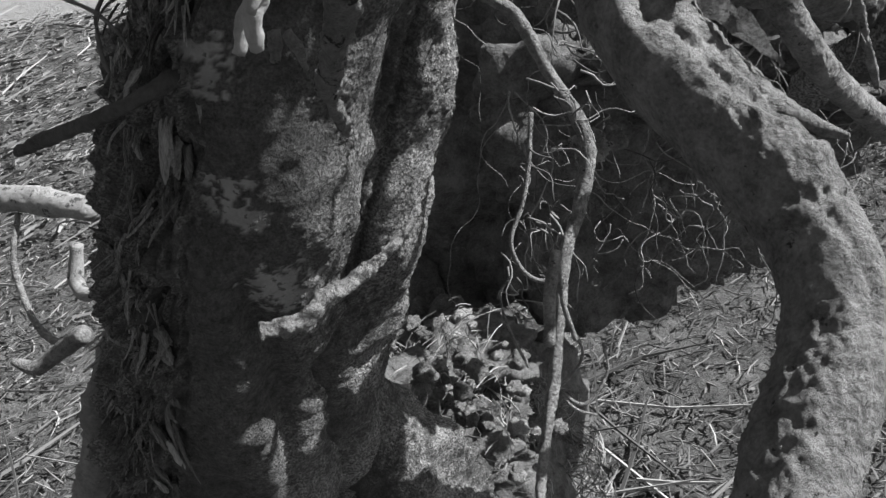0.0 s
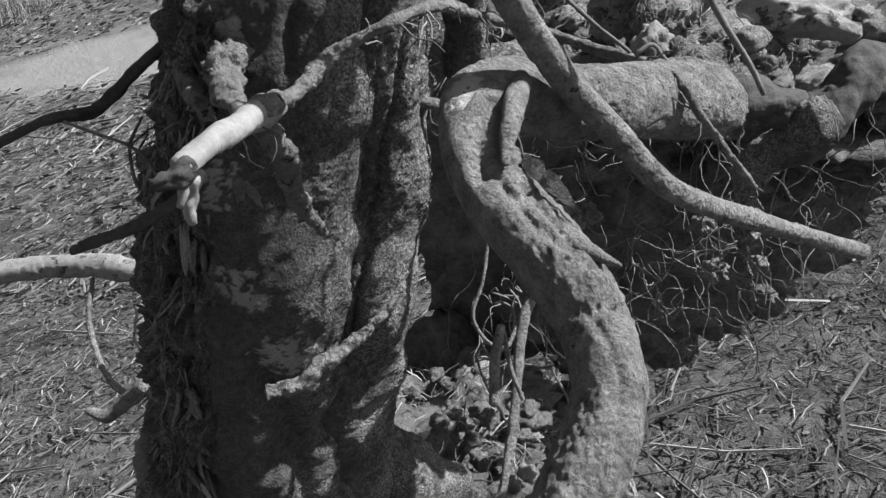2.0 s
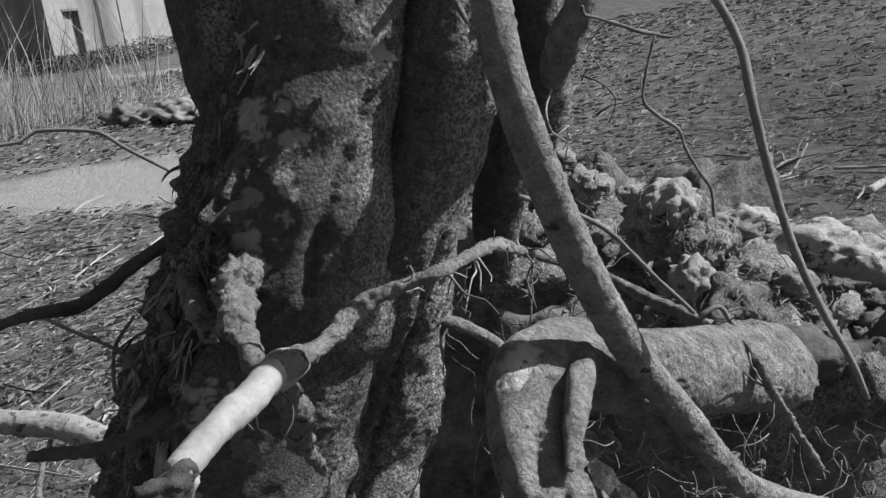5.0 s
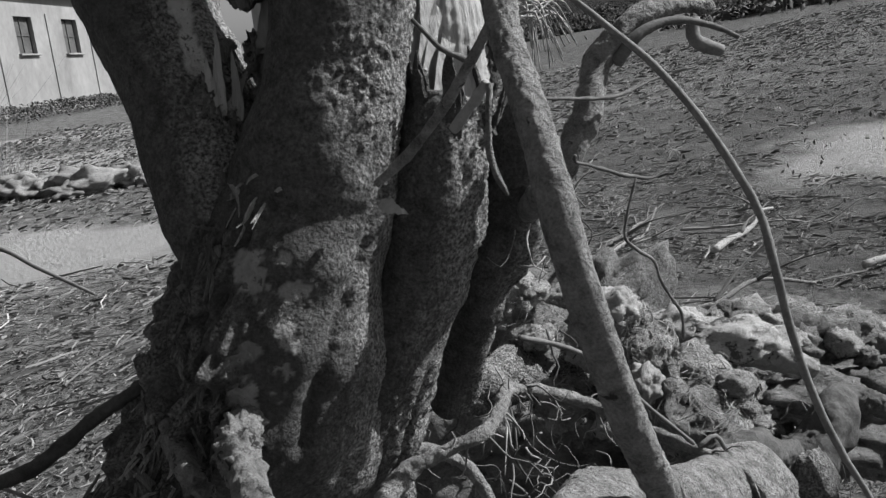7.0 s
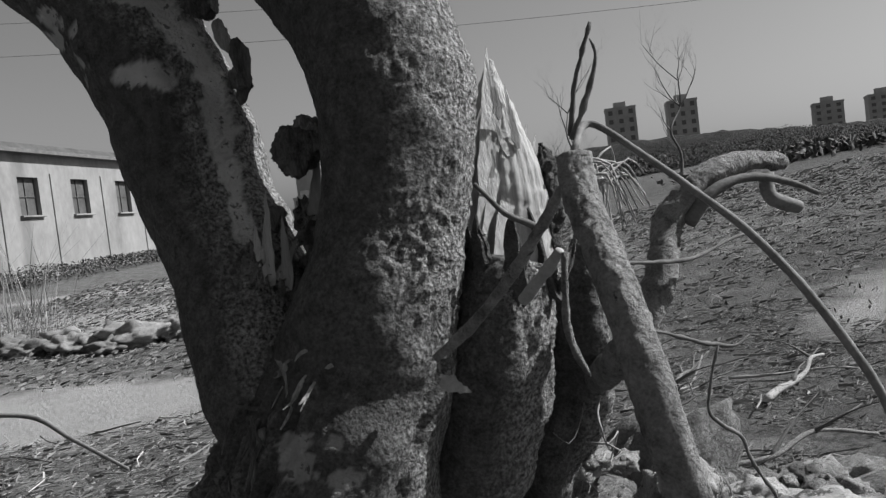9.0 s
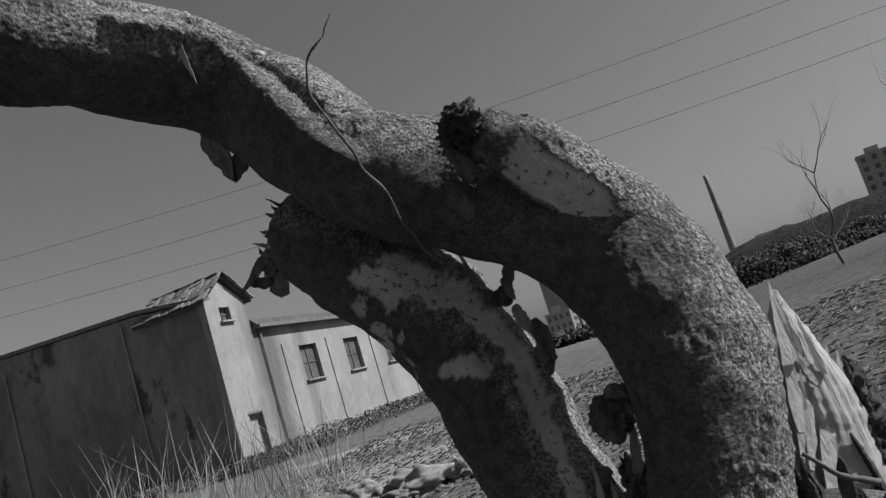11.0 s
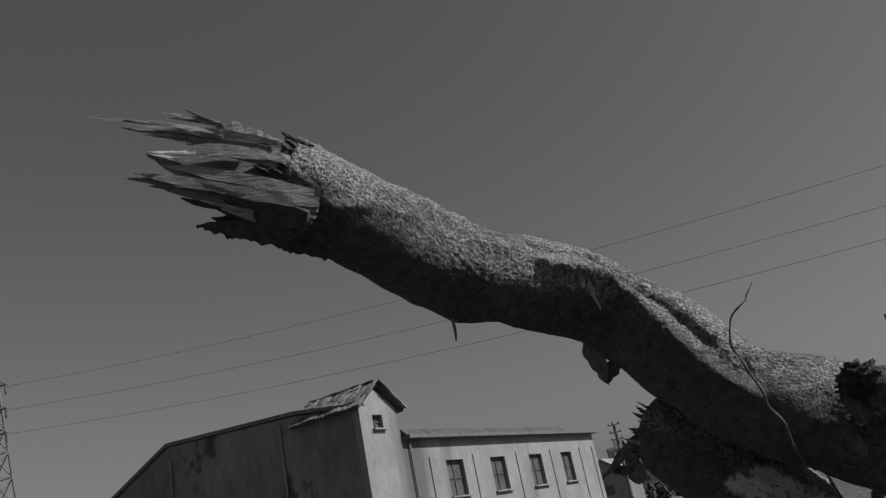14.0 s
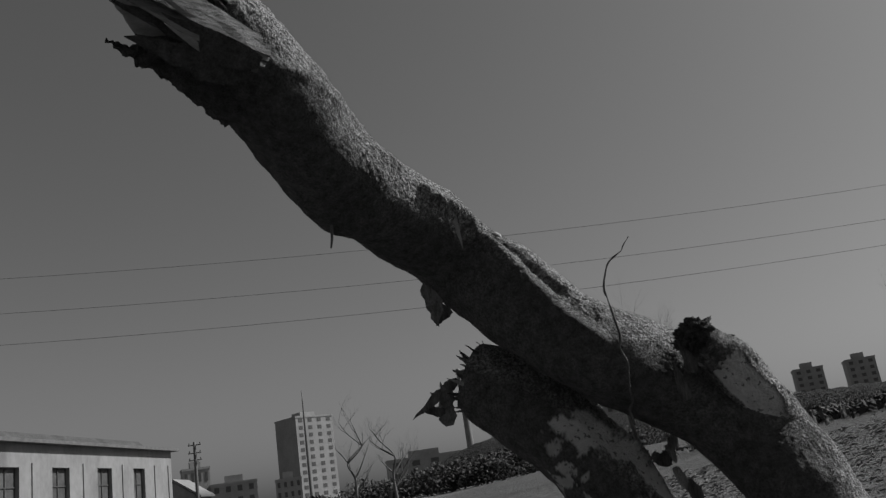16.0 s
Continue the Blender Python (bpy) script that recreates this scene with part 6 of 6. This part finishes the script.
for i in range(34):
    d = Vector([rng.gauss(0, 1) for _ in range(3)])
    d = (d - axis_out * d.dot(axis_out)).normalized()
    base = end + d * rng.uniform(0.008, 0.034) - axis_out * 0.012
    tip = base + axis_out * rng.uniform(0.008, 0.028) + d * rng.uniform(0.0, 0.010)
    grow("bark_strip", blade(base, tip, rng.uniform(0.003, 0.010), 0.002, 760 + i, rng.uniform(-0.004, 0.004), d.cross(axis_out), rng.choice((1.5, 3, 6))), FIBRE if i % 3 else BARK, parent=limb)
tail = Vector(TORN[-1][:3])
for i in range(5):
    grow("bark_chunk", lump(tail + Vector((rng.uniform(-0.016, 0.010), rng.uniform(-0.012, 0.012), rng.uniform(-0.012, 0.010))), (rng.uniform(0.010, 0.018), 0.012, rng.uniform(0.008, 0.012)), 4, 0.6, 7, 0.3, 30, 820 + i, rng.uniform(0, 6), None, 0.4), BARK, parent=torn)

# peeling fibrous bark down the shaded side
pts = spline(TRUNK, 0.02)
pts = pts[(pts[:, 2] > 1.18) & (pts[:, 2] < 2.0)]
for i in range(110):
    p = pts[rng.randrange(len(pts))]
    a = radians(rng.uniform(176, 262) if p[2] < 1.75 else rng.uniform(176, 235))
    d = Vector((math.cos(a), math.sin(a), 0.0))
    c = Vector(p[:3]) + d * p[3] * rng.uniform(0.98, 1.03)
    size = (rng.uniform(0.006, 0.024), rng.uniform(0.0015, 0.006), rng.uniform(0.002, 0.005))
    grow("bark_flake", pad(c, d, (rng.gauss(0.15, 0.6), rng.gauss(0, 0.3), 1), size, 300.0 + i, 0.7, 3), FIBRE, parent=trunk)
for i in range(120):
    p = pts[rng.randrange(len(pts))]
    a = radians(rng.uniform(170, 245))
    d = Vector((math.cos(a), math.sin(a), 0.0))
    c = Vector(p[:3]) + d * p[3] * rng.uniform(0.98, 1.05)
    grow("fibre_tuft", tuft(c, d, (rng.uniform(-0.5, 0.3), 0, -1), rng.randrange(6, 14), (0.008, 0.034), (0.0005, 0.0018), 30 + i), FIBRE, parent=trunk)

# shaggy strips torn loose from the shaded side
low = pts[pts[:, 2] < 1.82]
for i in range(70):
    p = low[rng.randrange(len(low))]
    a = radians(rng.uniform(172, 258))
    d = Vector((math.cos(a), math.sin(a), 0.0))
    base = Vector(p[:3]) + d * p[3] * rng.uniform(0.97, 1.03)
    tip = base + d * rng.uniform(0.004, 0.022) + Vector((rng.gauss(0, 0.012), rng.gauss(0, 0.006), rng.uniform(-0.065, -0.018) if i % 4 else rng.uniform(0.01, 0.03)))
    grow("bark_strip", blade(base, tip, rng.uniform(0.004, 0.015), rng.uniform(0.002, 0.005), 1000 + i, rng.uniform(-0.008, 0.008), d.cross(Vector((0, 0, 1))), rng.choice((2, 4, 8))), FIBRE, parent=trunk)

# earth held by the roots
ball = grow("root_ball", lump((0.66, 1.80, 1.47), (0.34, 0.26, 0.11), 6, 0.38, 7.0, 0.08, 50.0, 2.0), SOIL, "dark earth clinging to the roots")
grow("root_ball", lump((0.34, 1.84, 1.34), (0.36, 0.20, 0.34), 6, 0.32, 7.0, 0.07, 50.0, 3.0), SOIL, "dark hollow of earth behind the bent root")
HEAP_SPOTS, BALL_SPOTS = [], []
heap = grow("root_ball", lump((0.0, 1.66, 0.42), (0.32, 0.44, 0.66), 6, 0.22, 6.0, 0.03, 40.0, 5.0), SOIL, "heap of earth under the trunk")
for i, c in enumerate(CLODS):
    s = rng.uniform(0.045, 0.085)
    HEAP_SPOTS.append((Vector(c) + Vector((0, 0.03, -0.03)), s))
    grow("clod", lump(Vector(c) + Vector((0, 0.04, -0.05)), (s * 1.3, s * 1.1, s * 0.7), 5, 0.40, 6, 0.10, 40, 80 + i, rng.uniform(0, 6)), SOIL, parent=heap)
for i in range(110):
    c = Vector(CLODS[i % len(CLODS)]) + Vector((rng.uniform(-0.12, 0.14), rng.uniform(-0.10, 0.10), rng.uniform(-0.08, 0.05)))
    s = rng.uniform(0.004, 0.014)
    grow("clod", lump(c, (s * 1.3, s, s * 0.8), 3, 0.4, 6, 0.14, 24, 120 + i, rng.uniform(0, 6), None, 0.3), CLOD, parent=heap)
for i, c in enumerate(TOPCLODS + LITCLODS):
    s = rng.uniform(0.022, 0.042) if i < len(TOPCLODS) else rng.uniform(0.010, 0.02)
    if i < len(TOPCLODS):
        BALL_SPOTS.append((Vector(c) + Vector((0, 0.015, -0.01)), s))
    grow("clod", lump(Vector(c) + Vector((0, 0.015, -0.01)), (s * 1.1, s, s * 0.9), 4, 0.38, 6, 0.12, 40, 200 + i, rng.uniform(0, 6), None, 0.3), CLOD, parent=ball)
for i in range(46):
    c = Vector(TOPCLODS[i % len(TOPCLODS)]) + Vector((rng.uniform(-0.07, 0.07), rng.uniform(0.0, 0.14), rng.uniform(-0.035, 0.02)))
    s = rng.uniform(0.005, 0.018)
    grow("clod", lump(c, (s * 1.3, s, s * 0.8), 3, 0.4, 7, 0.14, 24, 260 + i, rng.uniform(0, 6), None, 0.3), CLOD, parent=ball)
for i, (c, s) in enumerate(zip(PALESTONES, ((0.017, 0.016, 0.019), (0.03, 0.02, 0.018), (0.05, 0.03, 0.022), (0.04, 0.03, 0.018), (0.024, 0.02, 0.02)))):
    grow("stone", lump(c, s, 4, 0.35, 6, 0.08, 30, 340 + i), BLEACHED, "pale stone caught among the roots", ball)
grow("dead_root", tube(FALLEN_PALE, 40, 0.004, 0.2, 22.0, 0.002, 160, 0.05, 2, 66.0), BLEACHED, "bleached root end lying on the clods", ball)


for i in range(90):
    a, f = rng.uniform(0, 6.28), math.sqrt(rng.random())
    x, y = 0.66 + 0.30 * f * math.cos(a), 1.76 + 0.20 * f * math.sin(a)
    z = 1.47 + 0.11 * math.sqrt(max(0.0, 1 - f * f)) + 0.01
    s = rng.uniform(0.008, 0.035)
    grow("clod", lump((x, y, z), (s * 1.3, s, s * 0.8), 3, 0.4, 7, 0.14, 24, 700 + i, rng.uniform(0, 6), None, 0.3), CLOD, parent=ball)


def wander(start, heading, length, r, steps=7, droop=0.25, wild=0.7):
    p, d, out = Vector(start), Vector(heading).normalized(), []
    for k in range(steps):
        out.append((*p, r * (1 - 0.75 * k / (steps - 1))))
        d = (d + Vector((rng.gauss(0, wild), rng.gauss(0, wild), rng.gauss(0, wild) - droop))).normalized()
        p = p + d * length / steps
    return out


for i in range(160):
    n = Vector((rng.gauss(0, 1), rng.gauss(-0.4, 1), abs(rng.gauss(0.6, 0.6)))).normalized()
    HEAP_SPOTS.append((Vector((0.0, 1.66, 0.42)) + Vector((n.x * 0.32, n.y * 0.46, n.z * 0.66)), 0.03))
tagged(grow("loose_straw", fibres(HEAP_SPOTS, 9000, (0.012, 0.07), (0.0005, 0.0014), 5), STRAW, parent=heap), "dry straw and root hair over the earth", kind="stuff")
tagged(grow("loose_straw", fibres(BALL_SPOTS, 1400, (0.006, 0.03), (0.0002, 0.0006), 6), RLET, parent=ball), "dry root hair over the clods", kind="stuff")

for i in range(110):
    c, size = HEAP_SPOTS[rng.randrange(len(HEAP_SPOTS))]
    a = Vector(c) + Vector((rng.uniform(-0.05, 0.05), -size * 0.6, size + rng.uniform(-0.02, 0.02)))
    grow("rootlet", tube(wander(a, (rng.uniform(-1, 1), -0.4, rng.uniform(-0.6, 0.4)), rng.uniform(0.06, 0.2), rng.uniform(0.0006, 0.0017), 9, 0.15, 0.45), 5, 0.008, 0.1, 60), RLET, parent=heap)

# fine roots in front of the dark hollow
ANCHOR = [(0.34, 1.28, 1.66), (0.42, 1.25, 1.62), (0.50, 1.24, 1.56), (0.30, 1.22, 1.55), (0.40, 1.2, 1.5), (0.52, 1.2, 1.5), (0.24, 1.18, 1.62), (0.34, 1.24, 1.45), (0.45, 1.28, 1.42), (0.56, 1.25, 1.6), (0.20, 1.2, 1.75), (0.26, 1.25, 1.45)]
for i in range(150):
    a = Vector(ANCHOR[i % len(ANCHOR)]) + Vector((rng.uniform(-0.06, 0.06), rng.uniform(0.06, 0.16), rng.uniform(-0.05, 0.05)))
    grow("rootlet", tube(wander(a, (rng.uniform(-1, 1), -0.5, rng.uniform(-0.8, 0.4)), rng.uniform(0.10, 0.26), rng.uniform(0.0003, 0.0011), 13, 0.22, 0.48), 5, 0.005, 0.1, 60), RLET, parent=ball)
for i in range(60):
    z = rng.uniform(1.5, 1.95)
    a = Vector((0.20 + (z - 1.5) * 0.18 + rng.uniform(-0.02, 0.03), 1.10 + rng.uniform(-0.03, 0.03), z))
    grow("rootlet", tube(wander(a, (1, -0.5, -0.3), rng.uniform(0.03, 0.08), rng.uniform(0.0005, 0.0012), 6), 5, 0.008, 0.1, 60), RLET, parent=stub)
for i in range(40):
    p = CROSS[rng.randrange(len(CROSS))]
    grow("rootlet", tube(wander(p[:3], (rng.uniform(-1, 1), -0.3, rng.uniform(-1, 0.3)), rng.uniform(0.015, 0.05), 0.0008, 5), 5, 0.006, 0.1, 60), RLET)

# snapped branches leaning on the tree
leaner = tagged(part("leaning_branch", stem(STRUT, 56, 0.0016, 0.06, 30.0, 0.0006, 330, 0.04, 3, 12.0, taper_end=True), LEAN), "snapped grey branch leaning against the torn trunk", "branch")
for ctrl, s, m, nm in ((PALE_PEG, 71, PEELED, "peeled_fork"), ([(x, y, z, r * 0.7) for x, y, z, r in DARK_LEG], 72, LEAN, "fork"), (THIN_LEG, 73, ROOT, "twig"), (UP_TWIG_A, 74, TWIG, "twig"), (UP_TWIG_B, 75, TWIG, "twig")):
    part(nm, tube(ctrl, 16, 0.003, 0.14, 60.0, 0.0004, 280, 0.03, 2, s), m, leaner)
tagged(part("thin_rod", tube(ROD, 12, 0.004, 0.08, 60.0, 0.0001, 300, 0.0, 2, 13.0), TWIG), "thin springy shoot arching down over the roots", "shoot")

# dead wood beside the tree
stick = tagged(part("dead_log", tube(PALE_LOG, 30, 0.006, 0.14, 20.0, 0.0015, 160, 0.05, 2, 81.0), BLEACHED), "bleached broken log jutting out of the brush", "log")
for ctrl, s in ((LOG_TWIG, 82), (LEFT_HOOK, 84)):
    part("twig", tube(ctrl, 12, 0.006, 0.16, 40.0, 0.0006, 200, 0.0, 2, s), ROOT, stick)
part("knuckle", tube(PALE_KNUCKLE, 16, 0.005, 0.16, 40.0, 0.0006, 200, 0.0, 2, 83.0), BLEACHED, stick)
tagged(part("fallen_shoot", tube(FAR_LOOP, 10, 0.01, 0.1, 30.0, 0.0, 200, 0.0, 2, 85.0), TWIG), "pale dead shoot arching over the ground", "shoot")

rng = random.Random(31)
for i in range(16):
    x, y, a = rng.uniform(1.7, 5.2), rng.uniform(4.4, 8.5), rng.gauss(0.35, 0.35)
    ln, r = rng.uniform(0.7, 2.2), rng.uniform(0.012, 0.035)
    row = []
    for k in range(6):
        px, py = x + math.cos(a) * ln * (k / 5 - 0.5), y + math.sin(a) * ln * (k / 5 - 0.5)
        row.append((px + rng.gauss(0, 0.03), py + rng.gauss(0, 0.03), height(px, py) + r + 0.02 + 0.25 * rng.random() * (k / 5) ** 2, r * (1 - 0.13 * k)))
    br = tagged(part("fallen_branch", tube(row, 12, 0.04, 0.16, 8.0, 0.002, 60, 0.0, 2, 90 + i), BLEACHED if i % 3 else ROOT), "dead grey branch lying in a brush pile", "branch", "brush pile")
    for k in range(3):
        q = row[2 + k]
        tip = Vector(q[:3]) + Vector((math.cos(a + rng.gauss(0, 0.9)), math.sin(a + rng.gauss(0, 0.9)), rng.uniform(0.1, 0.8))) * rng.uniform(0.15, 0.5)
        part("twig", tube([q, (*(Vector(q[:3]).lerp(tip, 0.5) + Vector((0, 0, 0.03))), q[3] * 0.4), (*tip, 0.003)], 6, 0.05, 0.1, 10.0), TWIG, br)
